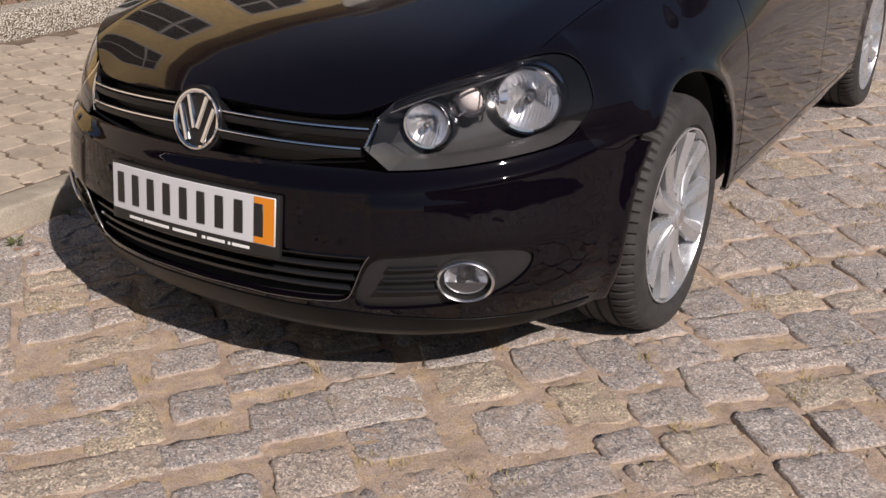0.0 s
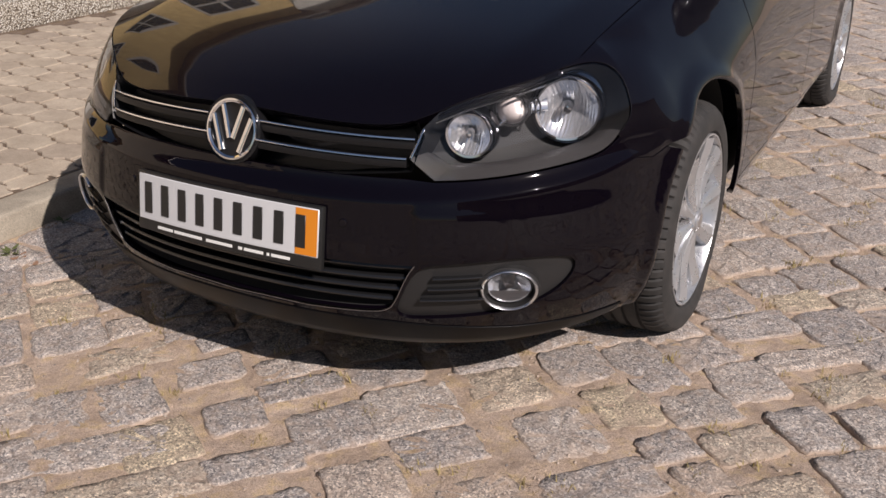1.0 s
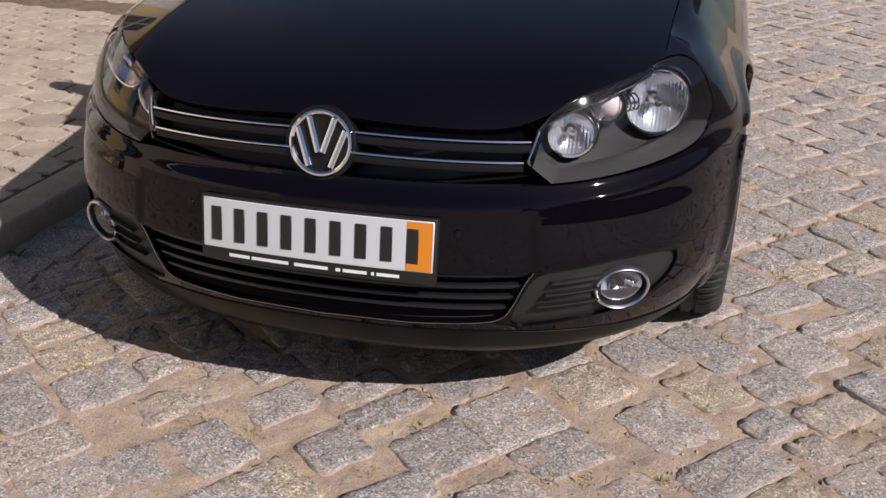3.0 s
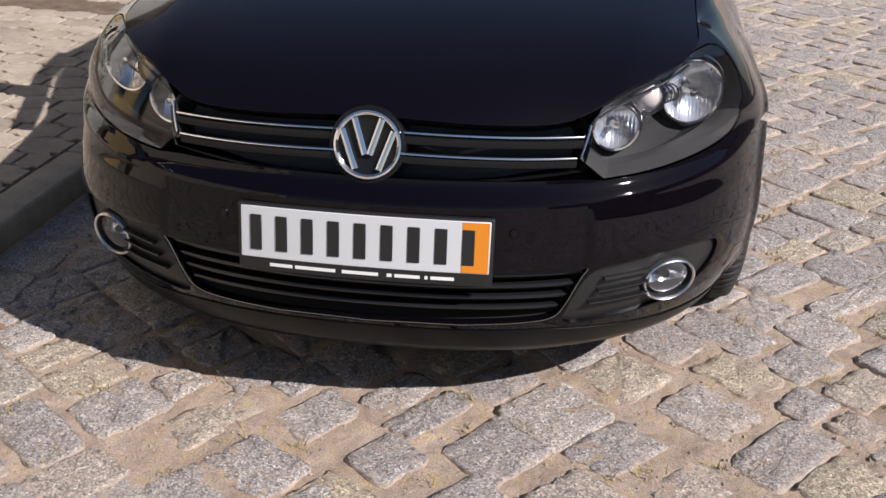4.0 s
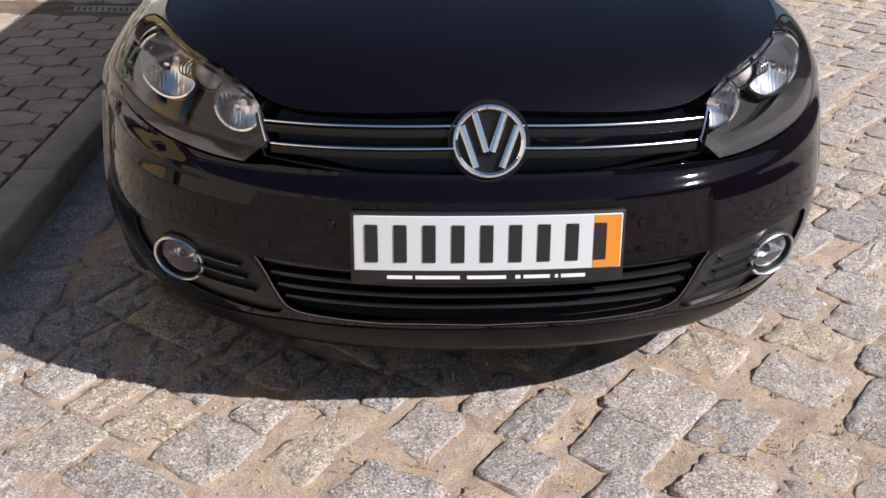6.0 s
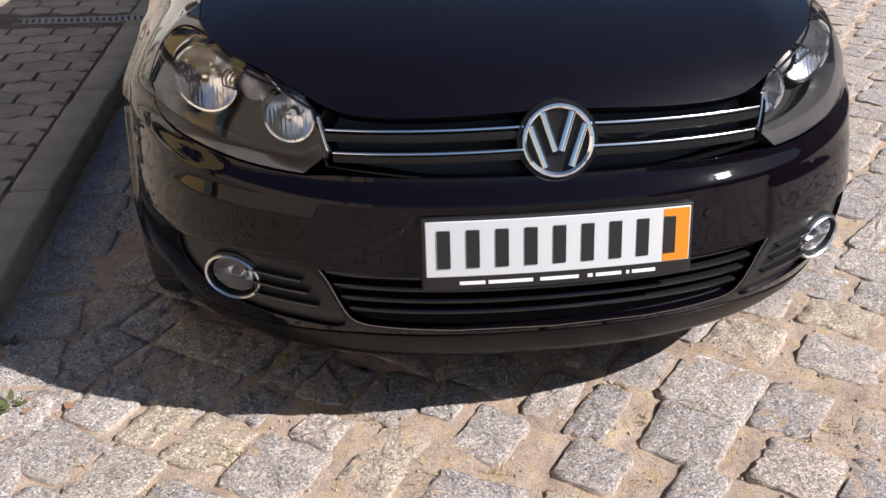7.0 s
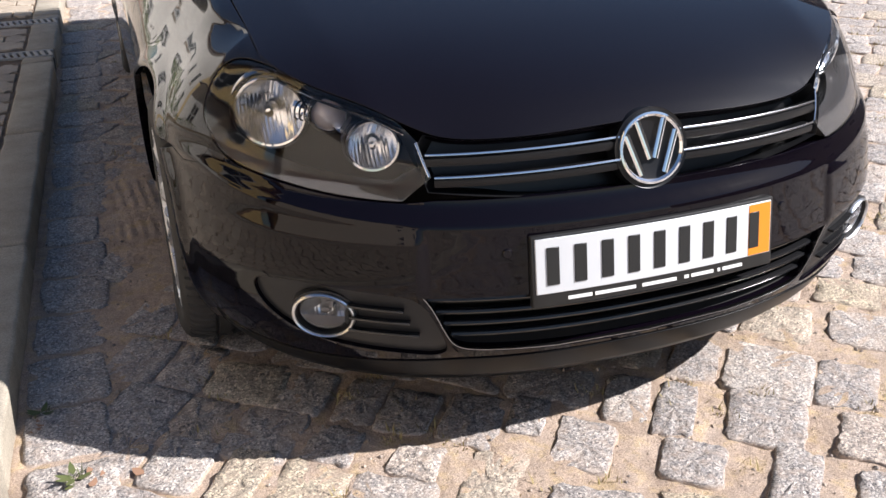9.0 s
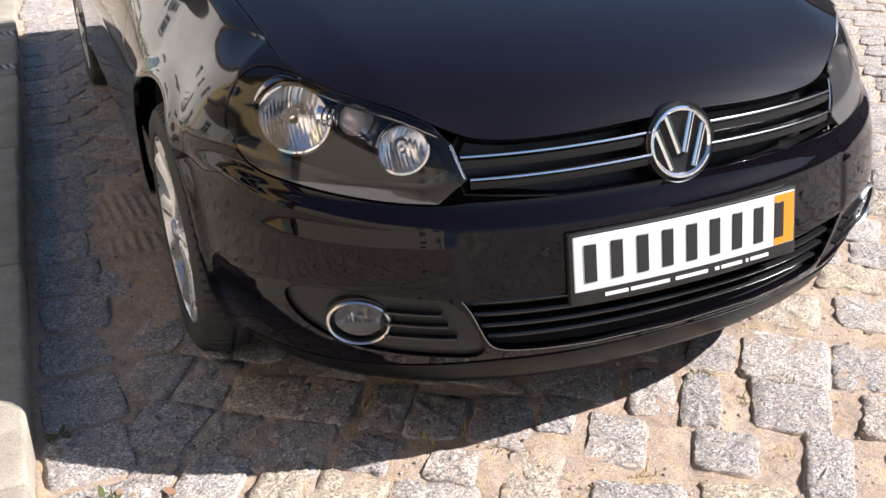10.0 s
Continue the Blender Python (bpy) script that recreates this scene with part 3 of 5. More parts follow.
for sign in (1, -1):
    SIDEW = patch(*[(sign * x, y, z) for x, y, z in ((0.795, 1.16, 0.935), (0.795, 4.03, 1.015), (0.575, 3.86, 1.375), (0.60, 1.92, 1.40))], 0.0, 0.02 * sign)
    for name, q in (("front_window", [(0.10, 0.02), (0.405, 0.02), (0.36, 0.95), (0.04, 0.95)]), ("rear_window", [(0.425, 0.02), (0.70, 0.02), (0.70, 0.95), (0.38, 0.95)]), ("quarter_window", [(0.73, 0.06), (0.86, 0.3), (0.80, 0.93), (0.73, 0.95)])):
        shell(name, SIDEW, q, WINDOW, car, (), 0.08, 0.004, flip=sign)
    for name, q in (("door_pillar", [(0.405, 0.0), (0.425, 0.0), (0.38, 1.0), (0.36, 1.0)]), ("rear_pillar", [(0.86, 0.0), (1.0, 0.0), (1.0, 1.0), (0.80, 1.0)]), ("roof_rail", [(0.0, 0.95), (1.0, 0.95), (1.0, 1.02), (0.0, 1.02)])):
        shell(name, SIDEW, q, PAINT, car, (), 0.08, 0.01, flip=sign, lift=0.004)
    part("screen_pillar", sweep([(sign * x, y, z) for x, y, z in ((0.75, 1.10, 0.925), (0.715, 1.32, 1.06), (0.665, 1.62, 1.26), (0.60, 1.93, 1.40))], 0.07, 0.05, (0, -0.6, 0.8)), PAINT, car)
    # door mirror: housing, glass and foot
    bm = lathe([(0.0, 0.0), (0.05, 0.004), (0.085, 0.025), (0.10, 0.06), (0.098, 0.085), (0.0, 0.088)], aim((sign * 0.955, 1.47, 1.015), (0, 1, 0)), 28)
    bmesh.ops.scale(bm, vec=(1.25, 1.0, 0.82), verts=bm.verts, space=Matrix.Translation((-sign * 0.955, -1.47, -1.015)))
    mirror_part = part("door_mirror", bm, PAINT, car)
    part("mirror_glass", lathe([(0.0, 0.0), (0.082, 0.0), (0.082, 0.004), (0.0, 0.004)], aim((sign * 0.955, 1.556, 1.015), (0, 1, 0)), 28), CHROME, mirror_part)
    part("mirror_foot", sweep([(sign * 0.80, 1.44, 0.945), (sign * 0.88, 1.46, 0.965), (sign * 0.93, 1.49, 0.985)], 0.05, 0.03, (0, 0, 1)), PLASTIC, mirror_part)
bm = box_bm(-0.60, 0.60, 1.05, 1.55, 0.70, 0.92, 0.05, 3)
part("dashboard", bm, CLOTH, car)
for x, y in ((0.36, 1.95), (-0.36, 1.95), (0.3, 2.95), (-0.3, 2.95)):
    bm = box_bm(x - 0.24, x + 0.24, y - 0.05, y + 0.45, 0.42, 0.58, 0.05, 3)
    box_bm(x - 0.24, x + 0.24, y + 0.42, y + 0.54, 0.50, 1.08, 0.05, 3, bm)
    box_bm(x - 0.13, x + 0.13, y + 0.46, y + 0.54, 1.10, 1.26, 0.04, 3, bm)
    part("seat", bm, CLOTH, car)
bm = box_bm(-0.60, 0.60, 0.32, 3.95, 0.21, 0.42, 0.03)
box_bm(-0.82, 0.82, 1.36, 2.98, 0.22, 0.40, 0.03, bm=bm)
part("floor_pan", bm, DARK, car)
part("engine_block", box_bm(-0.50, 0.50, 0.34, 1.05, 0.42, 0.70, 0.03), DARK, car)
for y in (AXLE_F, AXLE_R):
    for sign in (1, -1):
        # wheel arch liner: a half tunnel with its inner wall
        bm = bmesh.new()
        rows = []
        for i in range(25):
            a = -0.12 + (math.pi - 0.05) * i / 24
            p = (y - 0.372 * math.cos(a), AXLE_Z + 0.372 * math.sin(a))
            rows.append([bm.verts.new((sign * x, *p)) for x in (0.838, 0.60)])
        for a, b in zip(rows, rows[1:]):
            bm.faces.new((a[0], a[1], b[1], b[0]))
        bm.faces.new([r[1] for r in rows])
        part("wheel_arch_liner", bm, DARK, car, "dark plastic wheel arch liner")

# ---- grille between the headlamps ----
ZG = 0.590
grille_poly = [(-A[0] + 0.002, 0.60), (-A[0] * 0.5, ZG - 0.008), (0, ZG - 0.01), (A[0] * 0.5, ZG - 0.008), (A[0] - 0.002, 0.60), (sB - 0.003, 0.672)] + top_edge(sB - 0.02, -sB + 0.02, 19, 0.002) + [(-sB + 0.003, 0.672)]
grille = bowl("radiator_grille", grille_poly, [(1.02, 0.0), (1.0, -0.03), (0.98, -0.05)], SATIN, car, "black grille with two thin chrome strips")
for sign in (1, -1):
    for z0, z1 in ((0.663, 0.672), (0.623, 0.632)):
        s1 = (A[0] + (sB - A[0]) * (z0 - 0.627) / 0.062) - 0.004
        shell_bar("grille_slat", sign * 0.062, sign * s1, z1 - 0.006, z0 - 0.006, SATIN, grille, -0.016, 0.030, 0.020)
        shell_bar("chrome_strip", sign * 0.062, sign * s1, z1 + 0.003, z0 + 0.003, STRIP_CHROME, grille, -0.001, 0.006, 0.0046, label="thin bright chrome strip", tip=0.5)

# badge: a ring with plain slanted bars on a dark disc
ex, ey, ez = 0.0, 0.046, 0.647
tilt = aim((ex, ey, ez), (0, -0.965, 0.26))
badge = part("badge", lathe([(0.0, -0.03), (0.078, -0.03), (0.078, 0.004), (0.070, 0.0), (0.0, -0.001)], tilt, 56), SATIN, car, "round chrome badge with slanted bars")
part("badge_ring", lathe([(0.0705, -0.004), (0.0715, 0.004), (0.069, 0.009), (0.065, 0.0095), (0.0605, 0.006), (0.060, -0.002)], tilt, 64, closed=True), CHROME, badge)
right, upw = Vector((1, 0, 0)), (tilt.to_3x3() @ Vector((0, 0, 1))).cross(Vector((1, 0, 0)))
out = tilt.to_3x3() @ Vector((0, 0, 1))
for x0, y0, x1, y1 in ((-0.0285, 0.053, -0.005, -0.020), (0.0285, 0.053, 0.005, -0.020), (-0.053, 0.029, -0.0245, -0.050), (0.053, 0.029, 0.0245, -0.050)):
    a, b = (Vector((ex, ey, ez)) + right * x + upw * y + out * 0.003 for x, y in ((x0, y0), (x1, y1)))
    part("badge_bar", sweep([a + (b - a) * k / 3 for k in range(4)], 0.0145, 0.010, out), CHROME, badge)

# ---- lower grille ----
low = bowl("lower_grille", GRILLE_LOW, [(1.015, -0.004), (1.0, -0.03), (0.985, -0.07)], DARK, car, "black lower grille with horizontal slats")
for z in (0.304, 0.333, 0.362, 0.390):
    k = (z - 0.279) / (0.398 - 0.279)
    s1 = OPEN_LOW[1][0] + (OPEN_LOW[0][0] - OPEN_LOW[1][0]) * k + 0.006
    shell_bar("grille_slat", -s1, s1, z, z, GLOSS_FIN, low, -0.027, 0.030, 0.011, 40)
lip = soft_run(GRILLE_HALF)[1:]
lip = [(-s, z) for s, z in lip] + [(0.0, 0.263)] + lip[::-1]
part("grille_trim", sweep([on_body(s, z + 0.001, -0.006) for s, z in lip], 0.0035, 0.013, (0, -1, 0)), TRIM_CHROME, low, "thin chrome edge along the lower grille")
# the chin below the grille
chin = [(0.0, 0.172), (0.4, 0.172), (s_at(x=0.62, z=0.2), 0.178), (s_side(0.42), 0.194), (s_side(0.45), 0.215), (s_at(x=0.62, z=0.2), 0.228), (0.4, 0.250), (0.0, 0.252)]
shell("chin_lip", body, chin + mirror(chin)[1:-1], LIP, car, (), 0.03, 0.05, lift=0.003, label="matt black plastic lip")

# ---- fog lamps in their inserts ----
for sign in (1, -1):
    turned = (lambda q: q) if sign > 0 else mirror
    bump_poly = turned(FOG)
    sf, zf = (s_at(x=0.637, z=0.340), 0.340) if sign > 0 else (s_at(x=0.633, z=0.347), 0.347)
    fog_hole = [(sign * (sf - 0.002) + 0.071 * math.cos(q), zf + 0.002 + 0.050 * math.sin(q)) for q in (2 * math.pi * k / 40 for k in range(40))]
    insert = shell("fog_lamp_insert", body, bump_poly, PLASTIC, car, (fog_hole,), 0.02, 0.03, lift=-0.010, label="matt black insert round the fog lamp")
    # a flat sheet: the shade of a hollow behind the fins is its black colour
    vent_patch = turned(soft([(s_at(x=x, z=z), z) for x, z in ((0.505, 0.385), (0.60, 0.392), (0.60, 0.292), (0.47, 0.288))], 2))
    shell("vent_pocket", body, vent_patch, DARK, insert, (), 0.02, 0.0, lift=-0.011)
    for z, x0 in ((0.372, 0.497), (0.345, 0.484), (0.316, 0.468)):
        shell_bar("vent_fin", sign * s_at(x=x0, z=z), sign * s_at(x=0.59, z=z), z, z + 0.004, GLOSS_FIN, insert, -0.003, 0.016, 0.0055, 10)
    way = normal_at(body, sign * sf, zf)
    way = (way + Vector((0, -0.45, 0))).normalized()
    at = on_body(sign * sf, zf, -0.001)
    oval = aim(at, way) @ Matrix.Diagonal((1.04, 0.83, 1, 1))
    inner = aim(at + Vector((0, 0, 0.004)), way) @ Matrix.Diagonal((1.04, 0.83, 1, 1))
    fog = part("fog_lamp", lathe([(0.0, -0.05), (0.03, -0.045), (0.049, -0.02), (0.054, 0.004), (0.066, 0.0), (0.067, -0.03)], oval, 48), PLASTIC, insert, "round fog lamp with chrome ring")
    part("ring", lathe([(0.0545, 0.002), (0.0552, 0.007), (0.0580, 0.0095), (0.0608, 0.007), (0.0618, 0.0)], oval, 56), SATIN_RING, fog)
    part("reflector", lathe([(0.0, -0.040), (0.02, -0.034), (0.036, -0.020), (0.045, -0.006), (0.046, -0.002)], inner, 40), FLUTED, fog, "mirrored fog lamp bowl")
    part("bulb_cap", lathe([(0.0, -0.006), (0.008, -0.008), (0.012, -0.016), (0.012, -0.036)], inner, 20), DARK_CHROME, fog)
    # a grey screen covers the bowl's lower part
    bm = bmesh.new()
    edge = [inner @ Vector((0.0455 * math.cos(q), 0.0455 * math.sin(q), -0.006)) for q in np.linspace(-math.pi + 0.30, -0.30, 19)]
    bm.faces.new([bm.verts.new(p) for p in edge])
    part("lower_screen", bm, FOG_SHADE, fog, "satin grey screen")
    ob = part("cover_glass", lathe([(0.0, 0.004), (0.03, 0.002), (0.0535, -0.004)], oval, 40), LENS, fog)
    ob.visible_shadow = False

# parking sensors
for x in (0.305, -0.305):
    s = s_at(x=abs(x), z=0.487)
    p = on_body(math.copysign(s, x), 0.487, 0.0015)
    part("parking_sensor", lathe([(0.0, 0.002), (0.008, 0.0018), (0.0095, 0.0), (0.0105, -0.002)], aim(p, normal_at(body, math.copysign(s, x), 0.487)), 24), PAINT, car)

# ---- headlamps ----
for sign in (1, -1):
    turned = (lambda q: q) if sign > 0 else mirror
    lamp = bowl("headlamp", turned(LAMP), [(1.0, -0.004), (0.985, -0.02), (0.96, -0.06), (0.86, -0.105), (0.5, -0.12)], HOUSING, car, "clear headlamp with two round reflectors and an indicator")
    for name, (x, y, z), r, deep in (("main_beam_reflector", (0.664, 0.394, 0.694), 0.069, 0.040), ("inner_reflector", (0.497, 0.240, 0.652), 0.0485, 0.032), ("indicator_reflector", (0.563, 0.314, 0.700), 0.036, 0.028)):
        m = aim((sign * x, y, z), (sign * (0.36 if r > 0.06 else 0.24), -0.92, -0.03))
        prof = [(r * math.sqrt(k), deep * (k - 1)) for k in (0.0, 0.04, 0.12, 0.25, 0.4, 0.55, 0.7, 0.85, 1.0)]
        refl = part(name, lathe(prof, m, 60), FLUTED, lamp, "mirrored reflector bowl")
        part("reflector_ring", lathe([(r - 0.002, -0.004), (r - 0.001, 0.004), (r + 0.003, 0.005), (r + 0.005, 0.0), (r + 0.005, -0.02)], m, 60), CHROME if name != "indicator_reflector" else HOUSING, refl)
        if name == "indicator_reflector":
            part("indicator_bulb", lathe([(0.0, 0.018), (0.011, 0.0165), (0.021, 0.010), (0.029, 0.001), (0.0335, -0.010), (0.0345, -0.024)], m, 32), BULB, refl, "frosted amber indicator bulb")
        else:
            part("bulb_shield", lathe([(0.0, r * 0.12), (r * 0.13, r * 0.08), (r * 0.17, -0.005), (r * 0.17, -deep * 0.8)], m, 24), CHROME, refl)
    # bright ribbed necks between the three bowls, and a bright edge at the grille
    a, b, c = (Vector((sign * x, y, z)) for x, y, z in ((0.528, 0.285, 0.668), (0.562, 0.350, 0.700), (0.615, 0.392, 0.702)))
    part("bezel_bridge", sweep([a + (b - a) * k / 3 for k in range(4)] + [b + (c - b) * k / 3 for k in range(1, 4)], 0.034, 0.012, (0, -0.9, 0.4)), REFLECTOR, lamp)
    for g0, g1, count in (((0.592, 0.318, 0.705), (0.616, 0.340, 0.708), 4),):
        g0, g1 = Vector((sign * g0[0], *g0[1:])), Vector((sign * g1[0], *g1[1:]))
        for k in range(count):
            p = g0 + (g1 - g0) * k / (count - 1)
            part("bezel_rib", lathe([(0.0165, -0.0022), (0.0190, 0.0), (0.0165, 0.0022)], aim(p, g1 - g0), 28, closed=True), CHROME, lamp)
    # clear bulged side marker at the lamp's outer end, and a bright rail under its upper edge
    sm, zm = s_at(y=0.425, z=0.74), 0.742
    bm = bmesh.new()
    dimples = [(i, j) for i in range(7) for j in range(9)]
    for i, j in dimples:
        if (i - 3) ** 2 / 10 + (j - 4) ** 2 / 17 > 1:
            continue
        p = on_body(sign * (sm + (i - 3) * 0.0068), zm + (j - 4) * 0.0072, -0.024)
        lathe([(0.0, 0.0026), (0.0024, 0.0018), (0.0036, 0.0)], aim(p, normal_at(body, sign * sm, zm)), 8, bm)
    part("side_marker", bm, REFLECTOR, lamp, "pebbled clear side marker")
    rail = [on_body(sign * s, top_of(s) - 0.016, -0.014) for s in np.linspace(B[0] + 0.03, sL + 0.04, 22)]
    part("upper_rail", sweep(rail, 0.006, 0.005, (0, 0, 1)), CHROME, lamp)
    for r0, place in ((0.084, (0.664, 0.386, 0.694)), (0.060, (0.497, 0.233, 0.652))):
        m = aim((sign * place[0], place[1] + 0.012, place[2]), (sign * (0.36 if r0 > 0.08 else 0.24), -0.92, -0.03))
        part("bezel_step", lathe([(r0 - 0.009, -0.012), (r0 - 0.003, -0.002), (r0, -0.006), (r0 + 0.003, -0.03)], m, 56), BEZEL_GLOSS, lamp)
    pts = [on_body(sign * (A[0] + (B[0] - A[0]) * k + 0.004), A[1] + (LAMP[1][1] - A[1]) * k, -0.002) for k in np.linspace(0.02, 0.98, 8)]
    part("lamp_edge_strip", sweep(pts, 0.005, 0.004, (0, -1, 0)), CHROME, lamp)
    # grey bezel: a sloping band along the lower edge, round the outer end and up to the bonnet
    low_run = [q for q in LAMP if q[0] > C[0] - 0.001 and q not in lamp_top]
    edge_run = [A, (C[0] * 0.5 + A[0] * 0.5, C[1] * 0.5 + A[1] * 0.5)] + [q for q in low_run[::-1] if q[1] < 0.655]
    cs, cz = middle(LAMP)
    bm = bmesh.new()
    rows = []
    for s, z in edge_run:
        row = []
        for share, lift in ((1.0, -0.004), (0.985, -0.006), (0.84, -0.026), (0.79, -0.036), (0.77, -0.065)):
            row.append(bm.verts.new(on_body(sign * (cs + (s - cs) * (0.55 + 0.45 * share)), cz + (z - cz) * share, lift)))
        rows.append(row)
    for ra, rb in zip(rows, rows[1:]):
        for i in range(4):
            bm.faces.new((ra[i], ra[i + 1], rb[i + 1], rb[i]))
    bmesh.ops.recalc_face_normals(bm, faces=bm.faces)
    part("lamp_bezel", bm, BEZEL, lamp, "satin grey bezel inside the lamp")
    ob = shell("lamp_cover", body, turned(LAMP), LENS, lamp, (), 0.015, 0.0)
    ob.visible_shadow = False

# ---- number plate; its writing as plain bars ----
tilt_p = pose(0, -0.0195, 0.4635, -8.8, 0, 0)


def bent_box(*size, bevel=0.0, segments=1):
    """A plate that is bowed to the bumper: its ends lie further back than its middle."""
    bm = box_bm(*size, bevel, segments)
    long = [e for e in bm.edges if abs(e.verts[0].co.x - e.verts[1].co.x) > 0.6 * (size[1] - size[0])]
    bmesh.ops.subdivide_edges(bm, edges=long, cuts=max(1, round((size[1] - size[0]) / 0.03)), use_grid_fill=True)
    for vert in bm.verts:
        vert.co.y += 0.225 * vert.co.x ** 2
    return bm


holder = part("number_plate_holder", bent_box(-0.267, 0.267, -0.004, 0.012, -0.083, 0.061, bevel=0.004, segments=2), PLATE_BLACK, car, "black dealer plate holder with plain white lettering bars")
holder.matrix_basis = tilt_p
plate = part("number_plate", bent_box(-0.260, 0.260, -0.0065, -0.003, -0.055, 0.055, bevel=0.0015), PLATE_WHITE, holder, "white plate with embossed plain black bars")
part("plate_end_field", bent_box(0.2035, 0.2575, -0.0072, -0.006, -0.0525, 0.0525), PLATE_ORANGE, plate, "orange end field")
for i in range(9):
    x = -0.2435 + 0.0553 * i
    part("letter_bar", bent_box(x + 0.005, x + 0.030, -0.0085, -0.006, -0.0375, 0.0375, bevel=0.001), PLATE_BLACK, plate)
for x0, x1 in ((-0.197, -0.148), (-0.142, -0.056), (-0.042, 0.034), (0.052, 0.062), (0.068, 0.120), (0.130, 0.136), (0.142, 0.190)):
    part("print_bar", bent_box(x0, x1, -0.0055, -0.0035, -0.0718, -0.0652), PRINT_WHITE, holder)


# ---- wheels ----
def tyre_mesh():
    bm = bmesh.new()
    prof = [(0.2325, -0.022), (0.236, -0.004), (0.242, 0.004), (0.258, 0.0075), (0.280, 0.005), (0.297, -0.004), (0.307, -0.015), (0.3125, -0.028), (0.316, -0.043), (0.3165, -0.062), (0.309, -0.064), (0.309, -0.071), (0.3172, -0.073),
            (0.3175, -0.10), (0.310, -0.102), (0.310, -0.110), (0.3175, -0.112), (0.317, -0.138), (0.309, -0.140), (0.309, -0.147), (0.3165, -0.149), (0.315, -0.172), (0.305, -0.195), (0.28, -0.208), (0.24, -0.205)]
    n = 360
    rings = []
    for j, (r, h) in enumerate(prof):
        ring = []
        for i in range(n):
            q = r - (0.009 if (6 <= j <= 9 and i % 5 == 0) else 0.0)
            a = 2 * math.pi * i / n
            # pressed flat where it meets the ground
            low = q * math.cos(a + 0.35)
            press = max(0.0, low - (WHEEL_Z - 0.001))
            wide = 0.010 * ease(0.20, 0.30, low) * (1 if h > -0.05 else -1 if h > -0.16 else 0) * (j in (2, 3, 4, 5, 6))
            ring.append(bm.verts.new((q * math.cos(a) - press * math.cos(0.35), q * math.sin(a) + press * math.sin(0.35), h + wide)))
        rings.append(ring)
    for a, b in zip(rings, rings[1:]):
        for i in range(n):
            bm.faces.new((a[i], b[i], b[(i + 1) % n], a[(i + 1) % n]))
    bmesh.ops.recalc_face_normals(bm, faces=bm.faces)
    return bm


def spoke_mesh():
    """One broad spoke with a raised middle ridge, lying along local x."""
    bm = bmesh.new()
    rows = []
    for k in range(9):
        q = k / 8
        r = 0.034 + (0.221 - 0.034) * q
        w = 0.0135 + 0.0175 * q ** 1.2
        h = -0.004 - 0.016 * math.sin(math.pi * min(1, q * 1.1)) * 0.6 + 0.006 * q
        rows.append([bm.verts.new((r, y * w, h + dz)) for y, dz in ((-1.0, -0.030), (-1.0, -0.009), (-0.62, -0.001), (-0.15, 0.001), (0.0, 0.0035), (0.15, 0.001), (0.62, -0.001), (1.0, -0.009), (1.0, -0.030))])
    for a, b in zip(rows, rows[1:]):
        for i in range(8):
            bm.faces.new((a[i], a[i + 1], b[i + 1], b[i]))
    bmesh.ops.recalc_face_normals(bm, faces=bm.faces)
    if sum(f.normal.z for f in bm.faces) < 0:
        bmesh.ops.reverse_faces(bm, faces=bm.faces)
    return bm


first = {}
